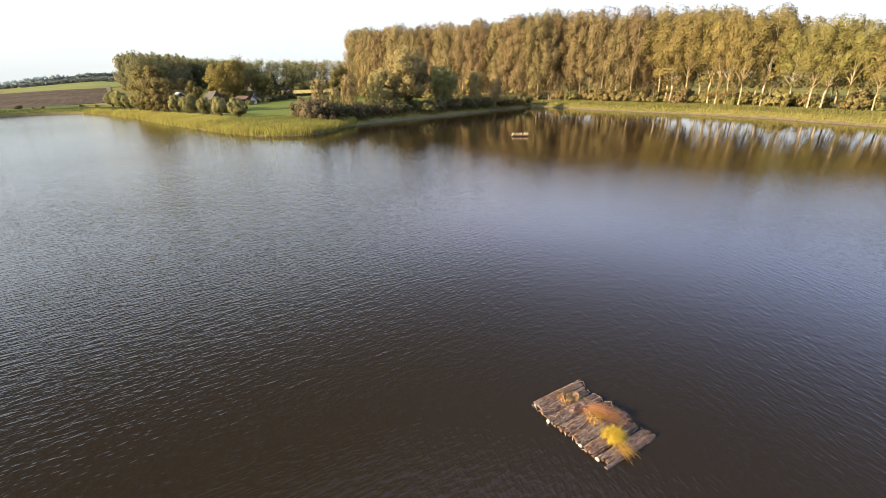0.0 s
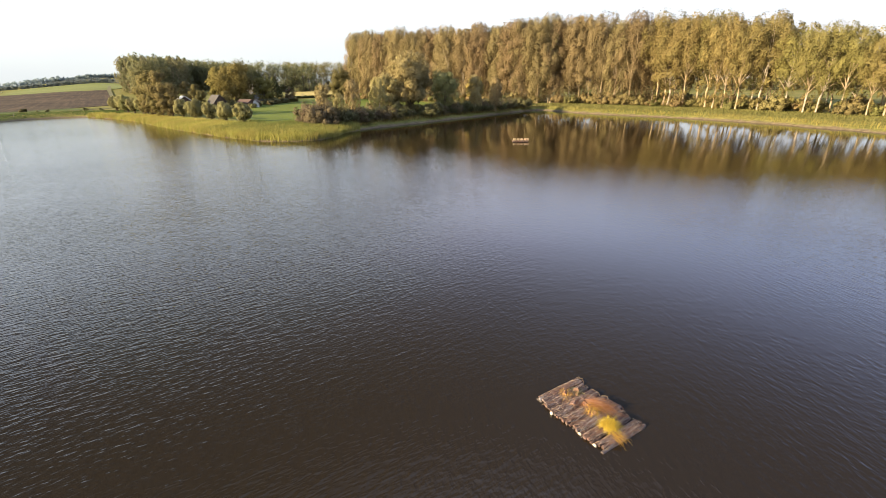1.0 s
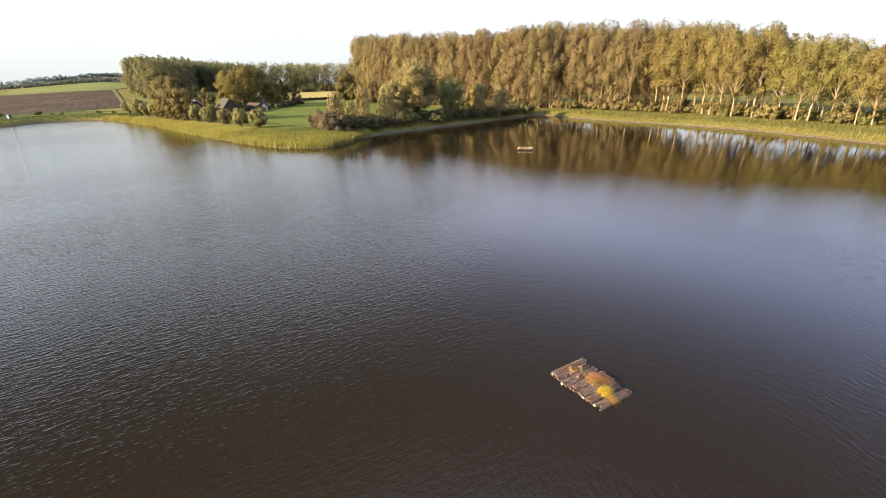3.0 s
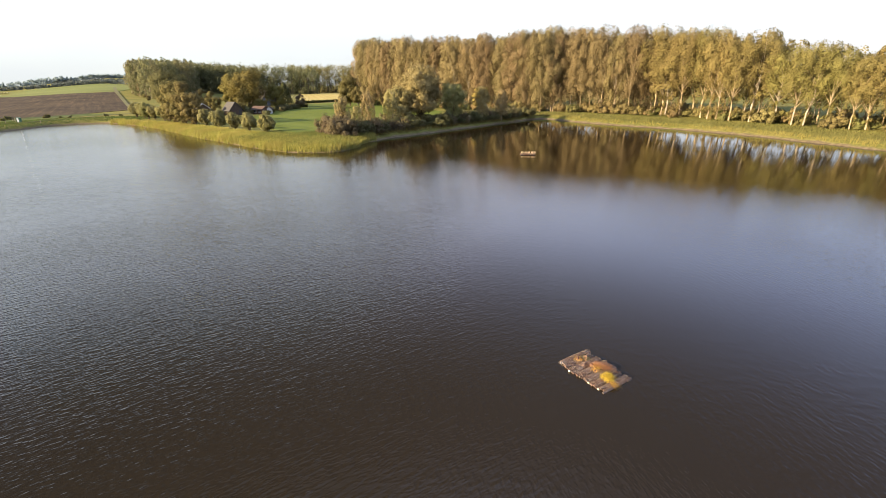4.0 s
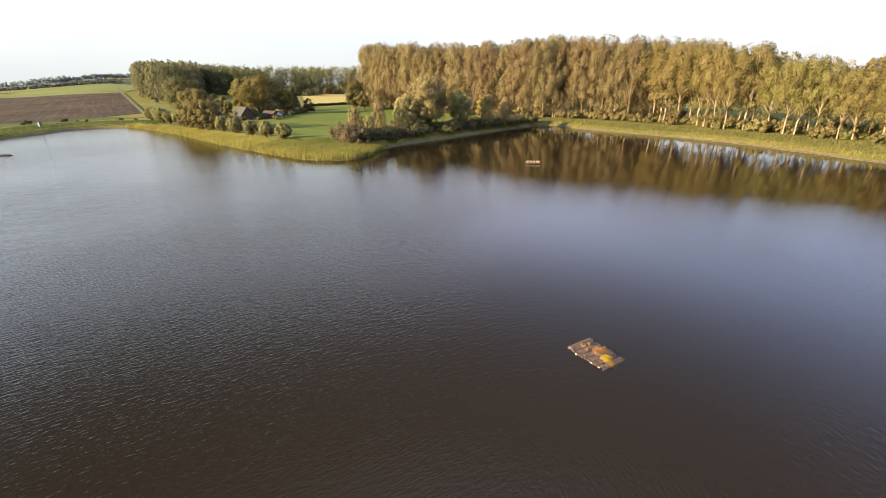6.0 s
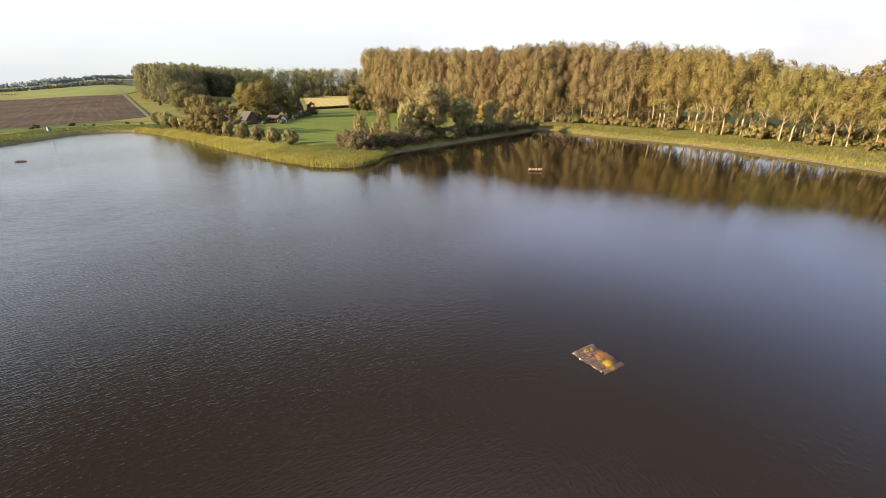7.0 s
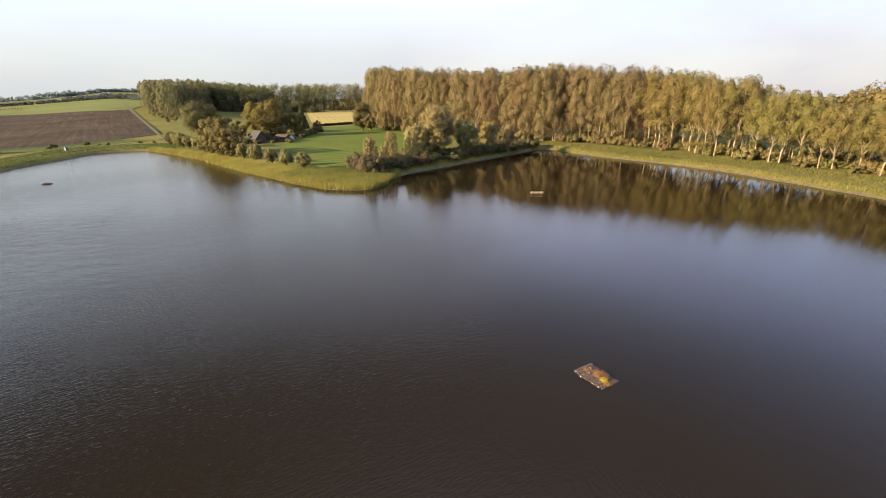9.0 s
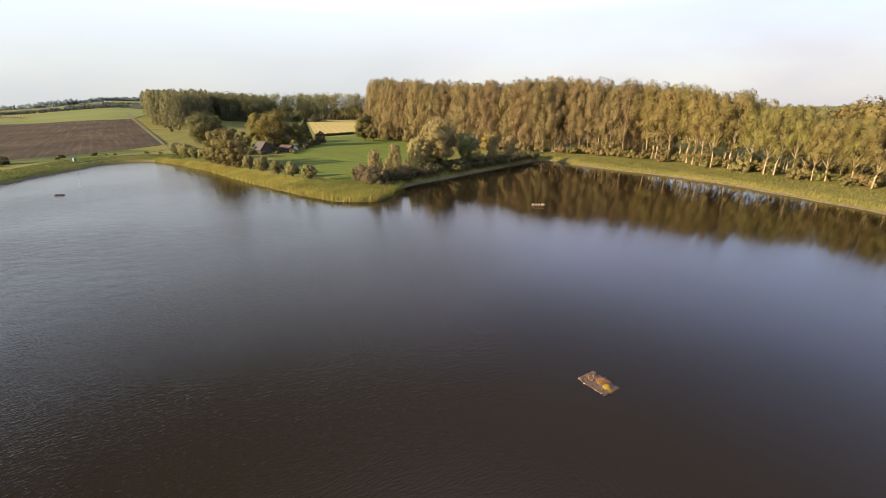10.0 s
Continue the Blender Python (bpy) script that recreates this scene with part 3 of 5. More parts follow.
def shore_distance(px, py):
    """Metres from the waterline, positive on land."""
    best = np.full(px.shape, 1e9)
    for (x0, y0), (x1, y1) in zip(RING, np.roll(RING, -1, axis=0)):
        dx, dy = x1 - x0, y1 - y0
        s = np.clip(((px - x0) * dx + (py - y0) * dy) / (dx * dx + dy * dy + 1e-9), 0, 1)
        best = np.minimum(best, np.hypot(px - x0 - s * dx, py - y0 - s * dy))
    return np.where(inside(px, py, RING), -best, best)


def land_height(d):
    return np.where(d > 0, LAND * (1 - np.exp(-np.maximum(d, 0) / 2.2)), np.maximum(d * 0.35, -2.0))


def hill(x, y):
    """The land rises gently beyond the ploughed field, up to a far wooded ridge."""
    way, far = np.degrees(np.arctan2(-x, y + 20)), np.hypot(x, y + 20)
    return np.interp(way, [30, 36, 43, 49, 56, 64], [0, 0.25, 1, 1, 0.18, 0]) * np.interp(far, [250, 620, 1000, 1750, 2400, 3300], [0, 5.6, 10.5, 36, 36, 0])


def spaced(lo, hi, step):
    mid, far, out = np.arange(lo, hi + step, step), step, []
    edge = 0.0
    while edge < 4200:
        far *= 1.13
        edge += far
        out.append(edge)
    out = np.array(out)
    return np.concatenate([(lo - out)[::-1], mid, mid[-1] + out])


def grid_mesh(name, gx, gy, height):
    nx, ny = len(gx), len(gy)
    px, py = np.meshgrid(gx, gy)
    px, py = px.ravel(), py.ravel()
    d = shore_distance(px, py)
    verts = np.stack([px, py, height(px, py, d)], axis=1)
    i = (np.arange(ny - 1)[:, None] * nx + np.arange(nx - 1)[None]).ravel()
    q = np.stack([i, i + 1, i + nx + 1, i + nx], axis=1).astype(np.int32)
    me = bpy.data.meshes.new(name)
    me.vertices.add(len(verts))
    me.vertices.foreach_set("co", verts.astype(np.float32).ravel())
    me.loops.add(q.size)
    me.loops.foreach_set("vertex_index", q.ravel())
    me.polygons.add(len(q))
    me.polygons.foreach_set("loop_start", np.arange(0, q.size, 4, dtype=np.int32))
    me.update(calc_edges=True)
    me.polygons.foreach_set("use_smooth", np.ones(len(q), bool))
    return me, d


me, d = grid_mesh("ground", spaced(-210, 110, 2.0), spaced(-170, 190, 2.0), lambda x, y, d: land_height(d) + hill(x, y) - 0.35 * np.minimum(hill(x, y), 1))
me.attributes.new("shore", "FLOAT", "POINT").data.foreach_set("value", d.astype(np.float32))
ground = tagged(part("ground", me, GROUND), "olive rough grass land with muddy lake margin", "ground", kind="structure")

me, d = grid_mesh("water", np.arange(-176, 110, 4.0), np.arange(-176, 160, 4.0), lambda x, y, d: 0 * d)
calm = np.clip((-d - 2) / 45, 0.0, 1.0)
wx = np.array([v.co.x for v in me.vertices])
wy = np.array([v.co.y for v in me.vertices])
lee = np.clip((wy + 0.5 * wx - 24) / 34, 0, 1) * np.clip((wx + 60) / 30, 0, 1)
near = np.clip((wx + 9) / 9, 0, 1) * np.clip((20 - wy) / 14, 0, 1)
open_water = (1 - 0.2 * near) * (0.5 + 0.5 * calm) * (1 - 0.83 * lee) * (1 - 0.18 * np.clip((wx + 2) / 8, 0, 1))
me.attributes.new("open", "FLOAT", "POINT").data.foreach_set("value", open_water.astype(np.float32))
chop = np.clip((np.hypot(wx, wy + 10) - 38) / 55, 0, 1) * (1 - lee) * np.clip((30 - wx) / 40, 0, 1) * (0.5 + 0.5 * calm)
me.attributes.new("chop", "FLOAT", "POINT").data.foreach_set("value", (1.9 * chop).astype(np.float32))
water = tagged(part("water", me, WATER), "dark brown rippled lake water mirroring sky and trees", "water", kind="structure")


def field(name, pts, z, mat, label, category="field"):
    bm = bmesh.new()
    top = [bm.verts.new((x, y, z)) for x, y in pts]
    low = [bm.verts.new((x, y, z - 0.5)) for x, y in pts]
    bm.faces.new(top)
    for i in range(len(pts)):
        j = (i + 1) % len(pts)
        bm.faces.new((top[j], top[i], low[i], low[j]))
    bmesh.ops.triangulate(bm, faces=bm.faces[:])
    if max(hill(x, y) for x, y in pts) > 0:
        for _ in range(6):
            bmesh.ops.subdivide_edges(bm, edges=[e for e in bm.edges if e.calc_length() > 50], cuts=1)
            bmesh.ops.triangulate(bm, faces=bm.faces[:])
    for v in bm.verts:
        v.co.z += hill(v.co.x, v.co.y)
    bmesh.ops.recalc_face_normals(bm, faces=bm.faces[:])
    return tagged(part(name, bm, mat), label, category, kind="structure")


field("meadow", [(-58, 80), (-92, 101), (-104, 118), (-112, 150), (-143, 216), (-128, 262), (-90, 226), (-62, 203), (-42, 165), (-36, 112), (-42, 84)], 1.36, MEADOW, "short bright green grazed meadow")
field("stubble_field", [(-150, 243), (-130, 284), (-165, 380), (-290, 690), (-460, 760), (-300, 505)], 1.37, STUBBLE, "pale yellow mown stubble field with swaths")
field("ploughed_field", [(-470, 409), (-198, 170), (-195, 142), (-196, 116), (-204, 96), (-250, 74), (-420, 40), (-760, 235), (-548, 362)], 1.38, PLOUGH, "bare brown ploughed field with furrows")
field("pasture", [(-472, 413), (-552, 366), (-762, 239), (-1100, 500), (-1010, 690), (-900, 780), (-720, 720), (-520, 470)], 1.35, PASTURE, "pale green pasture beyond the ploughed field")
field("farm_track", [(-187, 158), (-188.2, 159.6), (-470.6, 413.4), (-720, 640), (-722, 637), (-472, 409.6), (-188.4, 158)], 1.40, TRACK, "pale gravel farm track beside the ploughed field", "track")
field("ditch_verge", [(-194.6, 142), (-195.6, 116), (-203.6, 95.6), (-250, 73.4), (-330, 70), (-330, 63), (-249, 66), (-198, 89), (-189, 113), (-188.5, 142)], 1.39, VERGE, "dark green grass verge along the field ditch", "verge")
field("bank_verge", [(-188, 142), (-188.5, 114), (-197.5, 89.5), (-249, 67), (-330, 64), (-330, 52), (-247, 56), (-190, 80), (-180, 104), (-178, 140)], 1.37, BANK_TURF, "rough green turf between ditch and bank path", "verge")
field("bank_path", [(-176, 86), (-168.6, 99), (-172.3, 121), (-175, 148), (-186, 158), (-188, 157), (-176.6, 147.5), (-173.8, 121), (-170.2, 99), (-177.4, 85.5)], 1.41, TRACK, "narrow pale path along the lake bank", "path")

# ---- the poplar wood ----
def settle(variants, spots, size, wide=(0.9, 1.12)):
    """Copies of the variants at plan spots, turned at random and scaled by size(x, y); the first of each variant is moved itself."""
    used = set()
    for x, y in spots:
        v = variants[int(rng.integers(len(variants)))]
        m = Matrix.Translation((x, y, LAND - 0.05 + float(hill(x, y)))) @ Matrix.Rotation(rng.uniform(0, 6.28), 4, "Z")
        s = size(x, y)
        if v.name not in used:
            used.add(v.name)
            v.matrix_basis, ob = m, v
        else:
            ob = copy_thing(v, m)
        w = s * rng.uniform(*wide)
        ob.scale = (w, w, s)
    for v in variants:
        if v.name not in used:
            for c in list(v.children):
                bpy.data.objects.remove(c)
            bpy.data.objects.remove(v)


def rows_behind(line, depth, gap, row_gap, jitter):
    """Plan spots in rows behind a line (to its left as it runs), the first row on the line."""
    p = np.array(line, float)
    seg = np.linalg.norm(np.diff(p, axis=0), axis=1)
    run = np.concatenate([[0], np.cumsum(seg)])
    out = []
    for r in range(depth):
        for s in np.arange(rng.uniform(0, gap), run[-1], gap):
            k = min(np.searchsorted(run, s, side="right") - 1, len(seg) - 1)
            u = (p[k + 1] - p[k]) / seg[k]
            q = p[k] + u * (s - run[k]) + np.array([-u[1], u[0]]) * r * row_gap
            out.append(tuple(q + rng.normal(0, jitter, 2)))
    return out


def wood_height(x, y):
    return float(np.interp(x, [-113, -92, -64, -34, -4, 14, 33, 43, 54, 60, 66, 80, 130], [36.7, 35.3, 32.6, 31.0, 31.2, 30.6, 27.6, 26.3, 23.3, 19.8, 18.0, 17.2, 17.2])) / 26.6 * rng.uniform(0.9, 1.04)


LABEL = "tall poplar with pale forked trunk and golden-olive crown"
full = [poplar("poplar", 26, 0.16, 10, 84, 118, 0.29, BROWN_POPLAR, "tall poplar leafy almost to the ground, olive-brown crown", bare=b, lean=q) for b, q in ((0.10, 0.02), (0.15, -0.03), (0.08, 0.03), (0.12, 0.0), (0.2, 0.0))]
tall = [poplar("poplar", 26, 0.185, 13, 74, 122, 0.29, POPLAR, LABEL, bare=b, lean=q, low=n, fork=k) for b, q, n, k in ((0.38, 0.05, 7, 0.85), (0.43, -0.06, 12, 0.0), (0.34, 0.09, 6, 0.9), (0.40, 0.0, 8, 0.85), (0.46, 0.03, 14, 0.75))]
back = [poplar("poplar", 26, 0.18, 8, 56, 54, 0.48, POPLAR, "tall poplar within the wood, olive-brown crown", bare=q, lean=0.0) for q in (0.2, 0.28)]
thin = [poplar("poplar", 26, 0.18, 8, 50, 54, 0.48, POPLAR, "tall bare-stemmed poplar at the back of the wood", bare=q, lean=0.0) for q in (0.40, 0.46)]
left_line = [(-113, 256), (-92, 229), (-64, 206), (-34, 184), (-4, 171)]
right_line = [(-6, 171), (14, 166), (33, 152), (43, 138.5), (54, 122), (64, 107), (75, 92), (90, 72)]
settle(full, rows_behind(left_line, 2, 5.8, 7.5, 1.0) + rows_behind(right_line[:3], 2, 5.2, 7.0, 1.0) + [(-3, 167.5), (2, 168), (-9, 172), (-13, 176), (-6, 178), (-18, 177.5)], wood_height)
settle(tall, rows_behind(right_line[2:], 1, 4.4, 6.5, 1.1), wood_height, (0.95, 1.18))
settle(back, rows_behind([(38, 157), (49, 142), (60, 126.5), (70, 111), (96, 76)], 1, 6.4, 6.5, 1.2) + rows_behind([(x + 7, y + 13) for x, y in left_line], 1, 7.0, 7.0, 1.2) + rows_behind([(x + 7, y + 13) for x, y in right_line[:3]], 2, 6.6, 7.5, 1.4), wood_height, (0.95, 1.15))
settle(thin, rows_behind([(x + 12, y + 8) for x, y in right_line[2:]], 1, 5.4, 7.5, 1.4), lambda x, y: wood_height(x - 11, y) * 0.98, (0.95, 1.15))
deep = [poplar("poplar", 26, 0.2, 6, 44, 40, 0.6, POPLAR, "tall poplar deep in the wood, dark olive crown", bare=q, lean=0.0) for q in (0.5, 0.55)]
settle(deep, rows_behind([(84, 140), (100, 118), (122, 88)], 3, 6.5, 9.0, 1.6), lambda x, y: rng.uniform(0.74, 0.82) - 0.002 * max(0, x - 90))

# undergrowth along the foot of the wood
brown = [bush("bush", 3.2, 4.4, 26, 46, 0.32, UNDERWOOD, "brown-leaved bush at the foot of the poplars", group="wood undergrowth") for _ in range(2)]
green = [bush("bush", 3.2, 4.6, 26, 46, 0.32, UNDERGREEN, "olive green bush at the foot of the poplars", group="wood undergrowth") for _ in range(2)]
feet = rows_behind([(-127, 264), (-92, 223), (-64, 201), (-34, 179), (-4, 167)], 2, 4.6, 5.0, 1.2)
feet += rows_behind([(4, 164), (16, 161), (33, 148)], 2, 4.0, 4.0, 1.0) + rows_behind([(37, 153), (58, 123), (68, 108), (94, 75)], 1, 3.4, 6.0, 1.5) + rows_behind([(33, 150), (54, 120), (90, 70)], 1, 13.0, 6.0, 1.5)
feet += rows_behind([(35, 158), (50, 138), (62, 121)], 2, 3.6, 4.5, 1.2) + rows_behind([(62, 121), (90, 82)], 1, 6.5, 5.0, 1.6)
feet += rows_behind([(16, 184), (46, 172), (64, 148), (82, 122), (104, 92)], 1, 3.4, 5.0, 1.2)
rng.shuffle(feet)
settle(brown, feet[: len(feet) // 2], lambda x, y: rng.uniform(0.6, 1.3) * (1.25 if x < 30 else 1.08))
settle(green, feet[len(feet) // 2:], lambda x, y: rng.uniform(0.5, 1.2) * (1.2 if x < 30 else 0.95))


# ---- far woods ----
def in_ring(ring, gap, jitter, edge):
    """Spots of a loose grid inside a plan ring, none deeper than edge from its outline."""
    p = np.array(ring, float)
    gx, gy = np.meshgrid(np.arange(p[:, 0].min(), p[:, 0].max(), gap), np.arange(p[:, 1].min(), p[:, 1].max(), gap))
    gx, gy = (gx + rng.normal(0, jitter, gx.shape)).ravel(), (gy + rng.normal(0, jitter, gy.shape)).ravel()
    near = np.full(gx.shape, 1e9)
    for (x0, y0), (x1, y1) in zip(p, np.roll(p, -1, axis=0)):
        dx, dy = x1 - x0, y1 - y0
        s = np.clip(((gx - x0) * dx + (gy - y0) * dy) / (dx * dx + dy * dy), 0, 1)
        near = np.minimum(near, np.hypot(gx - x0 - s * dx, gy - y0 - s * dy))
    ok = inside(gx, gy, p) & (near < edge)
    return list(zip(gx[ok], gy[ok]))


FAR_LABEL = "distant poplar in a dense dark green wood"
distant = [poplar("far_poplar", 26, 0.17, 6, 40, 42, 0.7, FAR_POPLAR, FAR_LABEL, bare=b, group="far wood") for b in (0.05, 0.1, 0.03)]
far_spots = in_ring([(-284, 258), (-389, 454), (-384, 562), (-450, 640), (-575, 535)], 11.0, 1.8, 26)
settle(distant, far_spots, lambda x, y: rng.uniform(1.0, 1.14) + 0.14 * min(1.0, max(0.0, (y - 300) / 120)))
edge_bush = [bush("bush", 4.0, 5.0, 22, 40, 0.6, OLIVE, "rounded bush along the edge of the far wood", group="far wood edge") for _ in range(2)]
settle(edge_bush, rows_behind([(-548, 508), (-316, 300), (-264, 246)], 1, 8.0, 1.0, 3.0), lambda x, y: rng.uniform(0.3, 0.95))


def tree_line(name, line, depth, gap, row_gap, lo, hi, mat, label, per=12, leaf=2.4, wide=0.13):
    """A far belt of trees: trunks and tufted crowns, many as one."""
    pts, bm = [], bmesh.new()
    for x, y in rows_behind(line, depth, gap, row_gap, gap * 0.3):
        h, foot = rng.uniform(lo, hi), LAND + float(hill(x, y))
        tube(bm, [(x, y, foot - 0.8), (x, y, foot + h * 0.6)], [0.4, 0.2], 4)
        for _ in range(11):
            f = rng.uniform(0.0, 0.92)
            c = np.array([x, y, foot + h * f]) + rng.normal(0, 1, 3) * [h * wide, h * wide, 0]
            pts.append(clump(c, h * (0.08 + 0.4 * wide), per, 1.1))
    t = thing(name, label, "trees", kind="stuff")
    tagged(part("trunks", bm, DARK_BARK, t), kind="stuff")
    part("crowns", foliage_mesh("crowns", np.concatenate(pts), leaf, 0.2), mat, t)


tree_line("far_wood", [(-272, 505), (-322, 477), (-360, 455), (-402, 438)], 3, 5.5, -9, 31, 34, FAR_POPLAR, "distant dark wood behind the farm", 44, 1.0)
tree_line("far_wood", [(-205, 618), (-246, 604), (-290, 586), (-345, 558)], 3, 5.5, -9, 35, 38, POPLAR, "distant sunlit golden wood beyond the stubble field", 44, 1.0)
tree_line("far_hedge", [(-190, 600), (-246, 588), (-300, 566)], 2, 3.5, -5, 5, 9, GREEN_SHRUB, "low dark hedge before the distant wood", 18, 1.0)
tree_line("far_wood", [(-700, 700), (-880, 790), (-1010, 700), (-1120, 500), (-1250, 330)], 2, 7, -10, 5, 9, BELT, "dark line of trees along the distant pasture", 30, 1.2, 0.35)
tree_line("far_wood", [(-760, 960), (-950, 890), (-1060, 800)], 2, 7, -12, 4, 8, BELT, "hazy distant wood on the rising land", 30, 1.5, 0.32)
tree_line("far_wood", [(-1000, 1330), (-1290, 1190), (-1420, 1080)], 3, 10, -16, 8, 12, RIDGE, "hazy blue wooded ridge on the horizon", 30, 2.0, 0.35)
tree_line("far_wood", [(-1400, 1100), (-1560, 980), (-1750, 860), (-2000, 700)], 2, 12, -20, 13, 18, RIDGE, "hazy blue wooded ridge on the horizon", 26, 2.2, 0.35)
tree_line("far_hedge", [(60, 360), (200, 320), (360, 200)], 2, 8, 9, 3, 5, FAR_POPLAR, "low belt of trees behind the poplar wood", 16, 1.5)
tree_line("far_hedge", [(-132, 284), (-140, 262), (-150, 241)], 2, 0.8, 1.0, 1.1, 1.7, DARK_OAK, "low dark hedge between meadow and stubble", 30, 0.45)

tree_line("far_wood", [(420, 60), (330, 220), (200, 330), (90, 380)], 2, 7, 12, 15, 19, FAR_POPLAR, "dark wood beyond the poplars", 22, 1.2, 0.25)

# ---- pollard willows on the reed bank ----
heads = [pollard("pollard_willow", 5.4, w, 80, WILLOW, "round-headed grey-green pollard willow behind the reeds") for w in (4.5, 5.0, 4.7)]
settle(heads, [(-93, 91), (-86.5, 88), (-79.5, 85), (-72, 80.5), (-64.5, 76.5), (-150, 124), (-144, 121.5), (-139, 118), (-134.5, 116.2), (-127, 112.5), (-121, 108)],
       lambda x, y: rng.uniform(0.84, 1.02) * (1.08 if x < -100 else 1.0), (0.9, 1.06))

# ---- trees round the farm ----
def plant(ob, x, y, turn=0.0, s=1.0):
    ob.matrix_basis = Matrix.Translation((x, y, LAND - 0.05)) @ Matrix.Rotation(turn, 4, "Z")
    ob.scale = (s, s, s)
    return ob


plant(broad_tree("oak", 17, 18, 64, 230, 0.42, DARK_OAK, "large dark round-crowned oak by the lake", 0.1), -151, 144)
plant(broad_tree("maple", 9.5, 8, 30, 130, 0.36, OAK, "small yellowing tree behind the pollard willows", 0.12), -124, 117)
side = broad_tree("alder", 13, 8.5, 42, 130, 0.36, OLIVE, "brownish alder leaning over the reed bank", 0.02, group="bank alders", shape=1.0)
plant(side, -108, 99.5)
for x, y, s, w in ((-114.5, 103.5, 0.92, 1.0), (-102, 96, 0.98, 0.95), (-98.5, 93.5, 0.55, 1.15), (-133, 145, 0.72, 1.0), (-122, 146.5, 0.5, 1.1), (-139, 147, 0.8, 1.0), (-130, 134, 0.45, 1.2), (-104.5, 96.5, 0.5, 1.3), (-111, 100.5, 0.5, 1.3), (-118, 105, 0.55, 1.2)):
    copy_thing(side, Matrix.Translation((x, y, LAND - 0.05)) @ Matrix.Rotation(x, 4, "Z")).scale = (s * w, s * w, s)
plant(broad_tree("lime", 19, 18, 64, 170, 0.45, OAK, "broad golden-green tree behind the barn", 0.02, shape=1.0), -133, 168)
plant(broad_tree("lime", 18.5, 12, 44, 150, 0.45, OAK, "tall golden-green tree beside the barn", 0.03, shape=1.0), -150, 180)
plant(broad_tree("lime", 13, 10, 36, 140, 0.42, OAK, "rounded golden-green tree in the farm garden", 0.02, shape=1.0), -124, 175)
plant(broad_tree("garden_tree", 7, 6, 24, 100, 0.36, SHRUB, "low brownish tree at the garden edge", 0.06, group="garden trees"), -118, 186)
plant(broad_tree("garden_tree", 6, 7, 24, 100, 0.36, OAK, "low yellowish tree at the garden edge", 0.06, group="garden trees"), -126, 165)


def spruce(name, h, width, label):
    t = thing(name, label, "tree")
    bm = bmesh.new()
    tube(bm, [(0, 0, -0.4), (0, 0, h * 0.5), (0, 0, h * 0.98)], [0.25, 0.16, 0.02], 7)
    pts = []
    for k in range(26):
        f = k / 26
        reach = width / 2 * (1 - f) ** 0.8 + 0.15
        for i in range(9):
            az = i * 0.698 + k * 0.9
            tip = np.array([math.cos(az) * reach, math.sin(az) * reach, h * (0.06 + 0.9 * f) - reach * 0.25])
            for s in (0.5, 0.8, 1.0):
                pts.append(clump(tip * [s, s, 1], 0.36, 9, 0.6))
    part("trunk", bm, DARK_BARK, t)
    part("crown", foliage_mesh("crown", np.concatenate(pts), 0.42, core=h * 0.3), CONIFER, t, "dark green needles")
    return t


plant(spruce("spruce", 13, 9, "dark conical spruce in the farm garden"), -134, 200)
hedge = bush("garden_bush", 2.4, 3.6, 22, 60, 0.26, GREEN_SHRUB, "dark clipped bush along the farm garden", group="garden bushes")
plant(hedge, -106, 141)
for x, y, s in ((-117.5, 134.5, 0.95), (-121.5, 133, 1.15), (-125.5, 135, 1.3), (-113, 138.5, 0.8), (-109, 144, 1.0), (-112, 150, 0.9), (-130, 136, 1.4), (-137, 132, 1.5), (-116, 143, 1.1), (-119, 147, 1.4), (-114, 154, 1.3), (-117, 158, 1.5), (-114, 163, 1.2),
                (-118, 168, 1.5), (-117, 174, 1.4), (-121, 178, 1.6), (-119, 184, 1.4), (-123, 189, 1.6), (-122, 196, 1.5), (-127, 203, 1.4), (-132, 210, 1.5), (-128, 160, 1.6), (-135, 155, 1.6), (-141, 150, 1.5)):
    copy_thing(hedge, Matrix.Translation((x, y, LAND - 0.05)) @ Matrix.Rotation(x * 3, 4, "Z")).scale = (s, s, s)

# ---- the spit: willows, young poplars and shrubs ----
PURPLE = leaf_material("purplish_leaves", (0.117, 0.092, 0.052), (0.130, 0.102, 0.058), (0.143, 0.112, 0.064), 0.4)
SALLOW = leaf_material("sallow_leaves", (0.26, 0.21, 0.092), (0.295, 0.238, 0.105), (0.33, 0.266, 0.118), 0.35)
plant(broad_tree("willow", 11, 9, 64, 150, 0.34, SALLOW, "bushy olive-brown willow on the lake bank", 0.03, shape=1.0, soft=0.3), -41, 104)
plant(broad_tree("alder", 17, 12, 70, 150, 0.42, OLIVE, "olive alder at the end of the poplar wood", 0.0, shape=1.0), -103, 212)
plant(broad_tree("alder", 10, 8, 32, 120, 0.4, OLIVE, "low olive alder at the end of the poplar wood", 0.04, shape=1.0), -96, 206)
plant(broad_tree("willow", 17, 12.0, 120, 190, 0.34, SALLOW, "large olive-tan willow on the lake bank", 0.02, shape=1.0, soft=0.3), -35.8, 108)
plant(broad_tree("willow", 12, 9, 40, 170, 0.34, WILLOW, "smaller silvery grey willow on the lake bank", 0.06, shape=1.0, soft=0.4), -27.5, 114)
GOLD = leaf_material("golden_leaves", (0.22, 0.165, 0.05), (0.25, 0.19, 0.058), (0.28, 0.21, 0.066), 0.35)
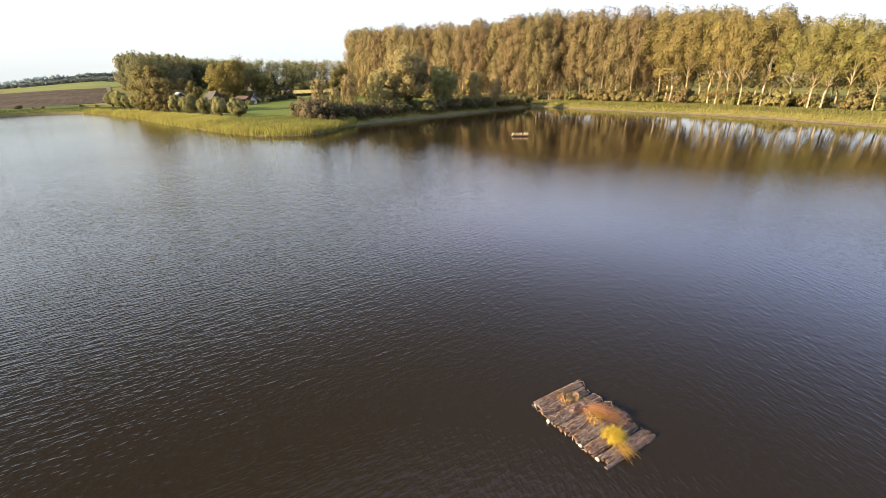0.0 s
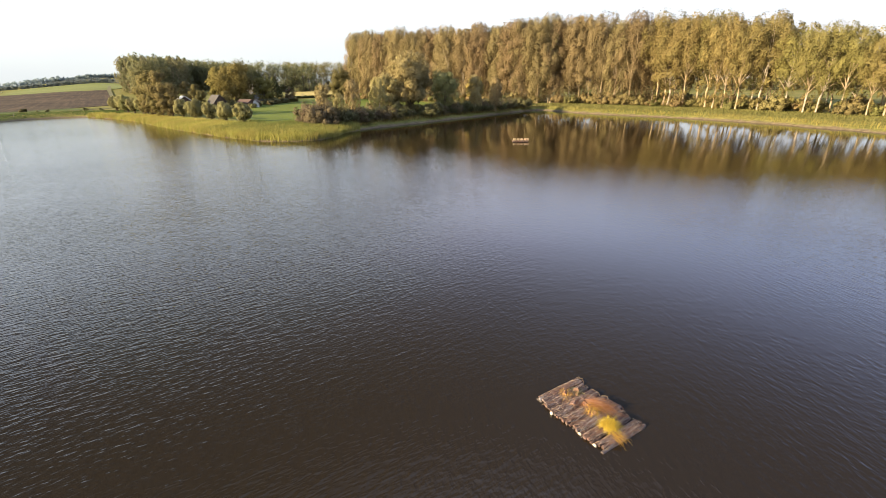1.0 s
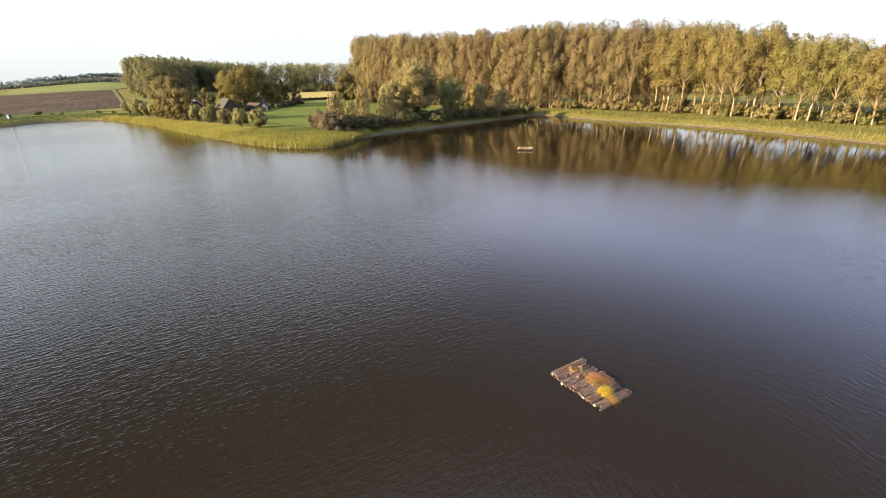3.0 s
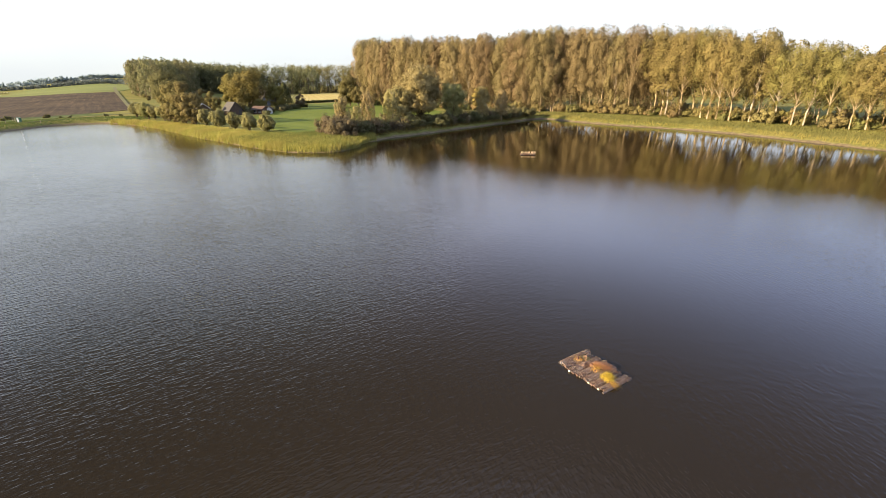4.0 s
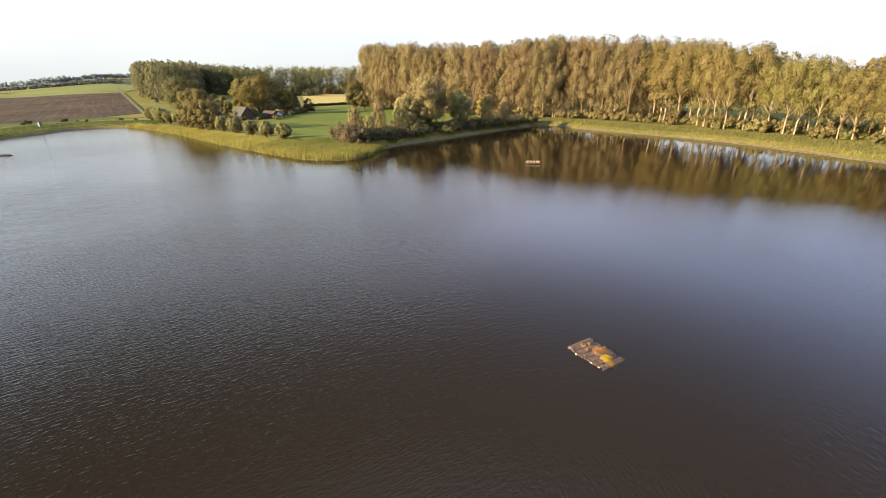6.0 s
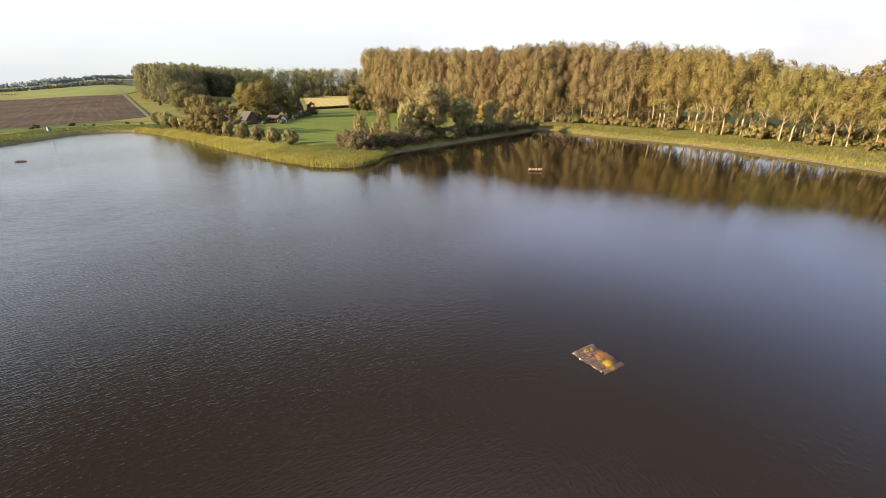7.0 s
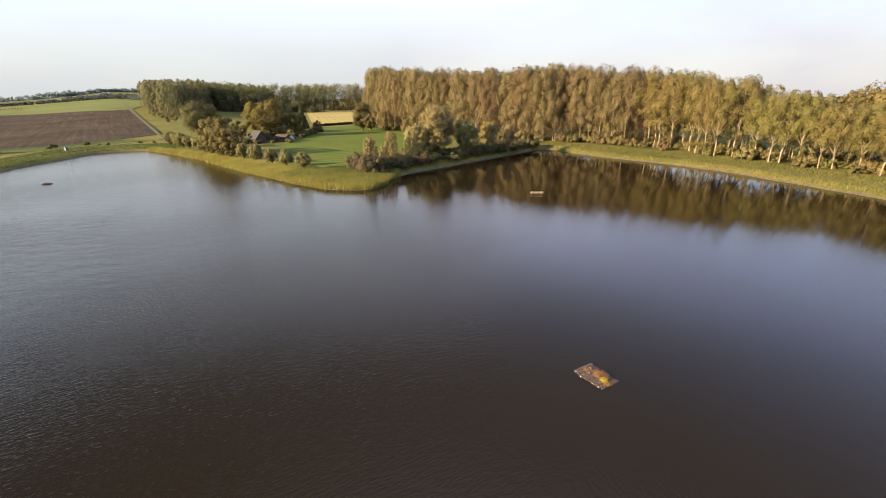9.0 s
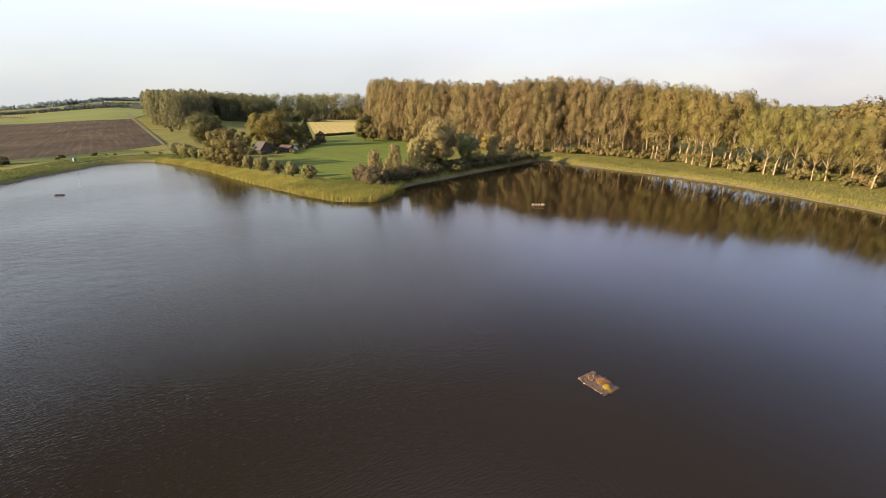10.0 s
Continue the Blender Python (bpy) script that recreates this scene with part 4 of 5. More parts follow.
plant(broad_tree("maple", 11, 7, 34, 130, 0.36, GOLD, "small golden-yellow tree before the poplar wood", 0.03, shape=1.0, soft=0.3), -23.5, 146)
young = poplar("young_poplar", 9.0, 0.17, 8, 84, 60, 0.2, SALLOW, "young poplar rising out of the bank shrubs", bare=0.06, group="young poplars")
plant(young, -45.5, 92)
for x, y, s in ((-47.5, 81.5, 0.92), (-40.5, 97, 1.05), (-43.5, 80, 0.7), (-49.5, 84, 0.62), (-14.5, 128, 1.0), (-20, 122, 1.1)):
    copy_thing(young, Matrix.Translation((x, y, LAND - 0.05)) @ Matrix.Rotation(x, 4, "Z")).scale = (s * 1.1, s * 1.1, s)
bank = [bush("bush", 5.2, 6.4, 34, 60, 0.3, m, "%s shrub on the muddy lake bank" % w, group="bank shrubs") for m, w in ((SHRUB, "brown-leaved"), (GREEN_SHRUB, "dark green"), (GREEN_SHRUB, "dark green"))]
line = [(-47.5, 75.5), (-42.8, 78), (-39.8, 86), (-35.6, 95.5), (-28.8, 106), (-21.4, 118), (-14.6, 130), (-9.2, 141.5), (-6, 149.5)]
settle(bank, rows_behind(line, 4, 3.0, 3.2, 0.8), lambda x, y: rng.uniform(0.42, 0.82) * (1.25 if y < 84 else 1.0), (1.0, 1.3))
settle([bush("bush", 4.6, 5.6, 32, 90, 0.24, PURPLE, "purplish-brown shrub on the tip of the spit", group="spit shrubs")],
       [(-46, 75), (-49, 77.5), (-43.6, 75.5), (-51, 79.5), (-47, 80)], lambda x, y: rng.uniform(0.9, 1.25))
# small shrubs along the field ditch and a dark clump
ditch = bush("ditch_bush", 2.2, 2.6, 18, 60, 0.24, GREEN_SHRUB, "small dark bush beside the field ditch", group="ditch bushes")
plant(ditch, -189, 108)
for x, y, s in ((-186, 104, 0.7), (-185, 118, 1.0), (-178, 121, 0.6), (-170, 129, 0.7), (-190, 88, 1.9), (-195, 84, 2.1), (-187, 82, 1.6), (-164, 130, 0.6), (-181, 120, 0.45)):
    copy_thing(ditch, Matrix.Translation((x, y, LAND - 0.05)) @ Matrix.Rotation(x, 4, "Z")).scale = (s, s, s)


# ---- reeds and bank grass ----
def blades(name, spots, lo, hi, width, mat, label, category, lean=0.16, sink=0.0):
    """Upright narrow blades, each a bent strip, as one bed."""
    p = np.array(spots)
    n = len(p)
    d = shore_distance(p[:, 0], p[:, 1])
    foot = np.column_stack([p, np.maximum(land_height(d), -0.25) - 0.05])
    h = (rng.uniform(lo, hi, n) * (1 - sink * np.maximum(foot[:, 2], 0)))[:, None]
    az = rng.uniform(0, 2 * math.pi, n)
    side = np.column_stack([np.cos(az), np.sin(az), np.zeros(n)]) * width / 2 * rng.uniform(0.7, 1.4, (n, 1))
    bend = np.column_stack([rng.normal(0.5, 1.0, n), rng.normal(0.2, 1.0, n), np.zeros(n)]) * lean * h
    mid = foot + bend * 0.25 + np.array([0, 0, 1]) * h * 0.55
    tip = foot + bend + np.array([0, 0, 1]) * h
    q = [np.stack([foot - side * 0.6, foot + side * 0.6, mid + side, mid - side], axis=1), np.stack([mid - side, mid + side, tip + side * 0.15, tip - side * 0.15], axis=1)]
    tagged(part(name, quads_mesh(name, np.concatenate(q)), mat), label, category, kind="stuff")


def spread(lo, hi, count, keep):
    p = np.column_stack([rng.uniform(lo[0], hi[0], count), rng.uniform(lo[1], hi[1], count)])
    return p[keep(p[:, 0], p[:, 1], shore_distance(p[:, 0], p[:, 1]))]


def reed_zone(x, y, d):
    wide = np.interp(x, [-152, -135, -110, -90, -60, -45, -33], [1.8, 2.8, 5.2, 7.8, 9.6, 11.0, 8.5])
    edge = np.array([noise.noise((a * 0.22, b * 0.22, 0)) for a, b in zip(x, y)])
    return (d > -0.35 + 0.7 * edge) & (d < wide + 1.5 * edge) & (y < 74 + np.maximum(0, -36 - x) * 2.0) & ((x > -140) | (y > 100))


blades("reed_bed", spread((-152, 54), (-30, 116), 330000, reed_zone), 0.85, 1.55, 0.055, REED, "dense yellow-green reeds along the lake margin", "reeds", 0.2, 0.36)


def marsh_zone(x, y, d):
    edge = np.array([noise.noise((a * 0.2, b * 0.2, 2)) for a, b in zip(x, y)])
    return (d > 1.5 + 2 * edge) & (d < np.interp(x, [-75, -60, -46, -38], [9.5, 13, 17, 9]) + 3 * edge) & (y < 84) & (x + 0.35 * y < -13 + 4 * edge) & (x > -66 + 5 * edge)


blades("marsh_grass", spread((-75, 58), (-34, 86), 36000, marsh_zone), 0.6, 1.35, 0.075, MARSH, "rank green sedge and grass behind the reeds of the spit", "grass", 0.3, 0.2)


def bank_zone(x, y, d):
    edge = np.array([noise.noise((a * 0.15, b * 0.15, 5)) for a, b in zip(x, y)])
    return (d > 3.4 + 0.7 * edge) & (d < 17) & (x > -3) & (y > 50)


def fringe_zone(x, y, d):
    edge = np.array([noise.noise((a * 0.3, b * 0.3, 7)) for a, b in zip(x, y)])
    return (d > 0.8 + 0.6 * edge) & (d < 2.6 + 0.8 * edge) & (x > -3) & (y > 50)


blades("bank_grass", spread((-3, 50), (110, 165), 78000, bank_zone), 0.3, 0.7, 0.10, BANK_GREEN, "rough greenish grass on the bank before the wood", "grass", 0.3)
blades("bank_fringe", spread((-3, 50), (90, 165), 70000, fringe_zone), 0.5, 1.0, 0.07, SEDGE, "golden grass fringe along the water before the wood", "grass", 0.3)
blades("bank_grass", spread((-215, 55), (-140, 135), 40000, lambda x, y, d: (d > 1.2) & (d < 16)), 0.15, 0.4, 0.16, VERGE_GRASS, "short green grass on the far lake bank", "grass", 0.4)
blades("bank_grass", spread((-62, 60), (0, 150), 40000, lambda x, y, d: (d > 1.6) & (d < 9) & ((y > 74) | (x < -44))), 0.3, 0.8, 0.14, SEDGE, "rough grass on the muddy bank of the spit", "grass", 0.4)


# ---- farm buildings ----
ROOF = plain_material("grey_tiles", (0.045, 0.04, 0.036), (0.08, 0.072, 0.066), 6, 0.8)
RED_ROOF = plain_material("red_tiles", (0.06, 0.038, 0.03), (0.10, 0.062, 0.048), 6, 0.8)
TIMBER = plain_material("dark_boards", (0.055, 0.038, 0.026), (0.11, 0.075, 0.052), 3, 0.85, (1, 1, 0.2))
BRICK = plain_material("brick_wall", (0.09, 0.052, 0.04), (0.15, 0.088, 0.066), 8, 0.85)
GREY_WALL = plain_material("blue_grey_boards", (0.085, 0.095, 0.115), (0.125, 0.135, 0.16), 4, 0.8, (1, 1, 0.2))
WHITE = plain_material("white_paint", (0.62, 0.61, 0.58), (0.80, 0.79, 0.76), 2, 0.6)
GLASS = plain_material("window_glass", (0.02, 0.025, 0.03), (0.04, 0.045, 0.05), 1, 0.08)
PALE_ROOF = plain_material("pale_sheet_roof", (0.40, 0.40, 0.39), (0.55, 0.55, 0.53), 2, 0.6)


def building(name, x, y, turn, w, l, eave, ridge, walls, roof, label, windows=(), door=True, chimney=False):
    """A gabled house, its ridge along its length; windows: (side, along, sill, width, height)."""
    t = thing(name, label, "house", at=pose(x, y, LAND - 0.1, 0, 0, turn))
    bm = bmesh.new()
    pr = [(-w / 2, 0), (w / 2, 0), (w / 2, eave), (0, ridge), (-w / 2, eave)]
    a, b = [bm.verts.new((p, -l / 2, q)) for p, q in pr], [bm.verts.new((p, l / 2, q)) for p, q in pr]
    bm.faces.new(a), bm.faces.new(b[::-1])
    for i in range(5):
        bm.faces.new((a[i], b[i], b[(i + 1) % 5], a[(i + 1) % 5]))
    bmesh.ops.recalc_face_normals(bm, faces=bm.faces[:])
    part("wall", bm, walls, t)
    pitch = math.atan2(ridge - eave, w / 2)
    run = (w / 2 + 0.45) / math.cos(pitch)
    bm = bmesh.new()
    for s in (-1, 1):
        n0 = len(bm.verts)
        box(bm, (0, -l / 2 - 0.4, 0.02), (run, l / 2 + 0.4, 0.2))
        bm.verts.ensure_lookup_table()
        m = Matrix.Translation((0, 0, ridge)) @ Matrix.Rotation(0 if s > 0 else math.pi, 4, "Z") @ Matrix.Rotation(pitch, 4, "Y")
        bmesh.ops.transform(bm, matrix=m, verts=bm.verts[n0:])
        for k in range(1, int(run / 0.5)):
            n0 = len(bm.verts)
            box(bm, (k * 0.5, -l / 2 - 0.4, 0.2), (k * 0.5 + 0.08, l / 2 + 0.4, 0.235))
            bm.verts.ensure_lookup_table()
            bmesh.ops.transform(bm, matrix=m, verts=bm.verts[n0:])
    ro = part("roof", bm, roof, t)
    if chimney:
        bm = bmesh.new()
        box(bm, (-0.35, l * 0.22 - 0.35, ridge - 0.6), (0.35, l * 0.22 + 0.35, ridge + 1.1), 0.03)
        part("chimney", bm, BRICK, ro)
    for face, s, z, ww, wh in windows:
        win = new("window")
        win.parent = t
        win.matrix_basis = {"front": pose(s, -l / 2 - 0.03, z), "right": pose(w / 2 + 0.03, s, z, 0, 0, 90), "left": pose(-w / 2 - 0.03, s, z, 0, 0, -90), "back": pose(s, l / 2 + 0.03, z, 0, 0, 180)}[face]
        bm = bmesh.new()
        for lo, hi in (((-ww / 2, 0, 0), (ww / 2, 0.09, 0.08)), ((-ww / 2, 0, wh - 0.08), (ww / 2, 0.09, wh)), ((-ww / 2, 0, 0.08), (-ww / 2 + 0.08, 0.09, wh - 0.08)), ((ww / 2 - 0.08, 0, 0.08), (ww / 2, 0.09, wh - 0.08)), ((-0.03, 0.01, 0.08), (0.03, 0.08, wh - 0.08))):
            box(bm, lo, hi)
        part("frame", bm, WHITE, win)
        bm = bmesh.new()
        box(bm, (-ww / 2 + 0.08, 0.02, 0.08), (ww / 2 - 0.08, 0.04, wh - 0.08))
        part("pane", bm, GLASS, win)
    if door:
        bm = bmesh.new()
        box(bm, (w * 0.22, -l / 2 - 0.08, 0.1), (w * 0.22 + 1.0, -l / 2 - 0.005, 2.15), 0.02)
        part("door", bm, TIMBER if walls is not TIMBER else ROOF, t)
    return t


building("barn", -121, 140, 60, 4.8, 6.4, 2.1, 4.9, TIMBER, ROOF, "dark timber barn with a grey tiled roof", [("right", -2, 1.1, 1.6, 1.0), ("right", 2, 1.1, 1.6, 1.0)])
building("shed", -113.5, 147, 75, 3.6, 6.0, 1.9, 3.0, BRICK, RED_ROOF, "low brick shed with a reddish roof and white front", [("front", -0.8, 0.8, 1.0, 0.9), ("left", 1.0, 0.7, 1.4, 1.0), ("left", -1.4, 0.7, 1.4, 1.0)])
building("gate_house", -110, 148, 20, 1.8, 1.8, 2.1, 2.9, WHITE, RED_ROOF, "small white painted hut by the garden", [("front", -0.2, 1.0, 0.6, 0.7)], door=False)
building("farmhouse", -158, 217, 60, 8.5, 13.0, 3.4, 8.6, GREY_WALL, ROOF, "blue-grey farmhouse with grey roof among garden trees", [("front", -2, 1.0, 1.3, 1.3), ("front", 2, 1.0, 1.3, 1.3), ("front", 0, 4.6, 1.2, 1.2), ("left", -3, 1.0, 1.4, 1.3), ("left", 2, 1.0, 1.4, 1.3)], chimney=True)
building("sheet_shed", -120.5, 123, 52, 3.4, 5.0, 3.7, 5.0, TIMBER, PALE_ROOF, "timber shed with a pale sheet metal roof", [("front", -0.8, 0.9, 1.0, 0.8)])
for x, y, turn, wm, rm in ((-365, 596, 20, WHITE, ROOF), (-342, 612, 70, BRICK, RED_ROOF), (-318, 622, 40, WHITE, RED_ROOF), (-296, 634, 85, WHITE, ROOF)):
    building("house", x, y, turn, 8, 12, 3.2, 7.4, wm, rm, "distant village house beside the far wood", [("front", -1.6, 1, 1.4, 1.3), ("front", 1.8, 4.0, 1.2, 1.2), ("right", -2, 1, 1.6, 1.3), ("right", 2.5, 1, 1.6, 1.3)], chimney=True)

# green cabinet and posts on the far bank
CABINET = plain_material("green_enamel", (0.03, 0.10, 0.07), (0.05, 0.15, 0.10), 3, 0.4)
POST = plain_material("weathered_post", (0.14, 0.115, 0.085), (0.26, 0.22, 0.17), 5, 0.9, (1, 1, 0.2))
cab = thing("pump_cabinet", "green metal pump cabinet with pale side on the bank", "cabinet", at=pose(-173.5, 100.5, LAND - 0.25, 0, 0, 30) @ Matrix.Scale(0.8, 4))
bm = bmesh.new()
box(bm, (-0.6, -0.55, 0.15), (0.6, 0.55, 2.1), 0.04)
part("body", bm, CABINET, cab)
bm = bmesh.new()
box(bm, (-0.7, -0.65, 2.1), (0.7, 0.65, 2.2), 0.03)
part("lid", bm, CABINET, cab)
bm = bmesh.new()
box(bm, (-0.52, -0.59, 0.25), (0.08, -0.552, 2.0), 0.01)
part("door", bm, WHITE, cab, "pale side door")
bm = bmesh.new()
box(bm, (-0.75, -0.7, 0), (0.75, 0.7, 0.15), 0.02)
part("plinth", bm, POST, cab)
for x, y, s in ((-176, 101, 1.3), (-179, 103, 1.2), (-181.5, 104, 1.3), (-174.5, 97, 1.0), (-166, 101.5, 0.9)):
    bm = bmesh.new()
    tube(bm, [(0, 0, -0.3), (0, 0, s * 0.9), (0, 0, s)], [0.09, 0.08, 0.05], 8)
    tagged(part("fence_post", bm, POST), "weathered wooden post on the lake bank", "post", "bank posts").matrix_basis = pose(x, y, LAND - 0.1)


# ---- rafts ----
LOG = bark_material("raft_logs", (0.045, 0.027, 0.021), (0.17, 0.105, 0.082), 9, 0.5)
PALE_LOG = bark_material("grey_logs", (0.08, 0.058, 0.05), (0.25, 0.195, 0.175), 9, 0.8)
BLEACHED = bark_material("bleached_twigs", (0.3, 0.23, 0.18), (0.52, 0.43, 0.36), 14, 0.6)
CUT = plain_material("sawn_end", (0.50, 0.42, 0.30), (0.66, 0.57, 0.43), 12, 0.8)
TWIG = bark_material("dry_twigs", (0.085, 0.042, 0.03), (0.25, 0.14, 0.095), 14)
NET = plain_material("wire_net", (0.22, 0.15, 0.09), (0.34, 0.24, 0.15), 10, 0.6)
ORANGE = leaf_material("rusty_sedge", (0.30, 0.085, 0.04), (0.45, 0.16, 0.075), (0.58, 0.33, 0.2), 0.3)
YELLOW = leaf_material("yellow_sedge", (0.36, 0.255, 0.035), (0.42, 0.30, 0.04), (0.50, 0.37, 0.05), 0.3)
RUST = leaf_material("faded_sedge", (0.17, 0.08, 0.035), (0.27, 0.14, 0.06), (0.38, 0.24, 0.11), 0.3)
AMBER = leaf_material("amber_sedge", (0.33, 0.15, 0.03), (0.46, 0.24, 0.05), (0.58, 0.36, 0.1), 0.3)
DULL_GREEN = leaf_material("dull_green_tuft", (0.09, 0.09, 0.035), (0.14, 0.13, 0.05), (0.2, 0.17, 0.07), 0.3)
PALE_STRAW = leaf_material("pale_straw", (0.42, 0.33, 0.2), (0.52, 0.42, 0.27), (0.62, 0.52, 0.36), 0.3)
STRAW = leaf_material("straw_tuft", (0.18, 0.10, 0.045), (0.28, 0.17, 0.08), (0.38, 0.26, 0.14), 0.3)


def rough_tube(bm, a, b, r, sides=8, rings=9):
    """A knobbly log from a to b."""
    a, b = np.array(a, float), np.array(b, float)
    pts = [a + (b - a) * f + rng.normal(0, r * 0.10, 3) for f in np.linspace(0, 1, rings)]
    tube(bm, pts, [r * rng.uniform(0.82, 1.12) for _ in pts], sides)


def raft(name, length, width, edges, ends, label, at):
    """Bundles of logs and brushwood laid across two bearers, each lashed and netted; edges: where each bundle begins and ends, ends: pale sawn log ends."""
    t = thing(name, label, "raft", at=at)
    for y in (0.22, width - 0.25):
        bm = bmesh.new()
        rough_tube(bm, (0.02, y, -0.08), (length - 0.02, y, -0.08), 0.09)
        part("bearer", bm, LOG, t)
    wire = bmesh.new()
    for k, (x0, x1) in enumerate(edges):
        wide, mid = x1 - x0, (x0 + x1) / 2
        lo, hi = rng.uniform(-0.12, 0.0), width + rng.uniform(-0.16, 0.08)
        rise = 0.09 + 0.1 * wide

        def crown(x):
            return 0.02 + rise * math.sqrt(max(0.04, 1 - (2 * (x - mid) / wide) ** 2))

        pale = k == 0
        n = max(3, round(wide / 0.095))
        for i in range(n):
            x, r = x0 + (i + 0.5) * wide / n, wide / n * rng.uniform(0.48, 0.66)
            a, b = lo + rng.normal(0, 0.035), hi + rng.normal(0, 0.05)
            bm = bmesh.new()
            rough_tube(bm, (x, a, crown(x) - r), (x + rng.normal(0, 0.015), b, crown(x) - r), r, 8, 11)
            lg = part("log", bm, PALE_LOG if pale and rng.random() < 0.6 else LOG, t)
            if any(abs(x - e) < wide / n / 2 for e in ends):
                bm = bmesh.new()
                tube(bm, [(x, a - 0.02, crown(x) - r), (x, a + 0.02, crown(x) - r)], [max(r, 0.05), max(r, 0.05) * 1.02], 10)
                part("cut_end", bm, CUT, lg, "pale sawn log end")
        for mat, count, thick in ((TWIG, int(150 * wide), 0.010), (PALE_LOG, int(120 * wide), 0.007), (BLEACHED, int(75 * wide), 0.005)):
            bm = bmesh.new()
            for _ in range(count):
                x, y0 = rng.uniform(x0 + 0.02, x1 - 0.02), rng.uniform(lo, width * 0.6)
                y1 = min(y0 + rng.uniform(0.35, 1.0), hi + 0.05)
                p = []
                for f in (0, 0.35, 0.7, 1):
                    xx = min(max(x + rng.normal(0, 0.03), x0), x1)
                    p.append((xx, y0 + (y1 - y0) * f, crown(xx) + rng.uniform(0.0, 0.035)))
                tube(bm, p, [thick, thick, thick * 0.8, thick * 0.4], 4)
            tagged(part("brushwood", bm, mat, t), kind="stuff")
        for y in np.arange(lo + 0.1, hi, 0.27):
            y += rng.normal(0, 0.04)
            tube(wire, [(x0 + wide * f, y + rng.normal(0, 0.035), crown(x0 + wide * f) + 0.035) for f in np.linspace(0.02, 0.98, 7)], [0.0045] * 7, 4)
        for x in (x0 + wide * 0.3, x1 - wide * 0.25):
            tube(wire, [(x + rng.normal(0, 0.03), lo + (hi - lo) * f, crown(x) + 0.03 + rng.normal(0, 0.008)) for f in np.linspace(0, 1, 9)], [0.004] * 9, 4)
    part("netting", wire, NET, t, "tan wire netting")
    bm = bmesh.new()
    for _ in range(34):
        x, y = rng.uniform(0, length), rng.choice([-0.08, width + 0.02])
        go = rng.normal(0, 0.05, 2)
        tube(bm, [(x, y, 0.06), (x + go[0], y + go[1] * 0.4, 0.11), (x + go[0] * 2, y + go[1], 0.07)], [0.006, 0.005, 0.003], 4)
    tagged(part("loose_twigs", bm, BLEACHED, t), kind="stuff")
    return t


def tuft(name, at, count, reach, rise, droop, mat, label, width=0.011):
    """A tussock of arching blades; droop: plan direction in which they fall."""
    q = []
    for _ in range(count):
        az = rng.uniform(0, 2 * math.pi)
        go = np.array([math.cos(az), math.sin(az), 0]) * rng.uniform(0.15, 0.6) * reach + np.array([droop[0], droop[1], 0]) * rng.uniform(0.2, 1.0)
        foot = np.array([rng.normal(0, 0.09), rng.normal(0, 0.09), -0.03])
        h = rise * rng.uniform(0.5, 1.15)
        side = np.cross(go + 1e-4, [0, 0, 1.0])
        side = side / np.linalg.norm(side) * width * rng.uniform(0.5, 1.2)
        p = [foot, foot + go * 0.28 + [0, 0, h * 0.8], foot + go * 0.65 + [0, 0, h * 0.95], foot + go + [0, 0, h * rng.uniform(0.1, 0.75)]]
        w = [0.9, 1.0, 0.7, 0.12]
        for i in range(3):
            q.append([p[i] - side * w[i], p[i] + side * w[i], p[i + 1] + side * w[i + 1], p[i + 1] - side * w[i + 1]])
    t = thing(name, label, "plant", at=at)
    bm = bmesh.new()
    rough_tube(bm, (0, 0, -0.06), (0, 0, 0.05), 0.11, 8, 4)
    part("root_clump", bm, TWIG, t)
    tagged(part("sedge", quads_mesh("sedge", np.array(q)), mat, t), kind="stuff")
    return t


RAFT = pose(0.0, 0.0, -0.05, 0, 0, -46.2)
BUNDLES = [(0.0, 0.34), (0.345, 0.63), (0.64, 1.03), (1.05, 1.44), (1.45, 1.83), (1.84, 2.21), (2.24, 2.62)]
raft("log_raft", 2.6, 1.68, BUNDLES, (0.8, 1.75, 2.33), "weathered log raft with twigs and wire netting afloat", RAFT)
tuft("sedge_tuft", RAFT @ pose(1.08, 1.02, 0.15), 210, 0.34, 0.22, (0.95, 0.46), ORANGE, "rusty orange sedge flopping across the raft", 0.004)
tuft("sedge_tuft", RAFT @ pose(1.2, 0.95, 0.15), 80, 0.3, 0.2, (0.45, 0.1), AMBER, "amber sedge at the root of the rusty tuft", 0.0055)
tuft("sedge_tuft", RAFT @ pose(2.08, 0.76, 0.15), 760, 0.46, 0.26, (0.16, -0.03), YELLOW, "bright yellow sedge tussock on the raft", 0.0036)
tuft("sedge_tuft", RAFT @ pose(2.36, 0.66, 0.14), 90, 0.2, 0.12, (0.4, -0.02), AMBER, "amber sedge drooping over the raft edge", 0.006)
tuft("sedge_tuft", RAFT @ pose(0.46, 0.8, 0.14), 90, 0.24, 0.13, (0.02, -0.06), AMBER, "small amber sedge tuft on the raft", 0.006)
tuft("sedge_tuft", RAFT @ pose(0.56, 1.12, 0.14), 80, 0.22, 0.14, (0.05, 0.02), DULL_GREEN, "small dull green tuft on the raft", 0.006)
tuft("sedge_tuft", RAFT @ pose(1.5, 1.18, 0.15), 160, 0.5, 0.2, (0.35, 0.1), RUST, "rusty brown sedge lying over the middle logs", 0.0055)
tuft("sedge_tuft", RAFT @ pose(1.5, 0.78, 0.15), 36, 0.5, 0.22, (0.2, 0.2), AMBER, "amber sedge arching beside the yellow tussock", 0.0055)
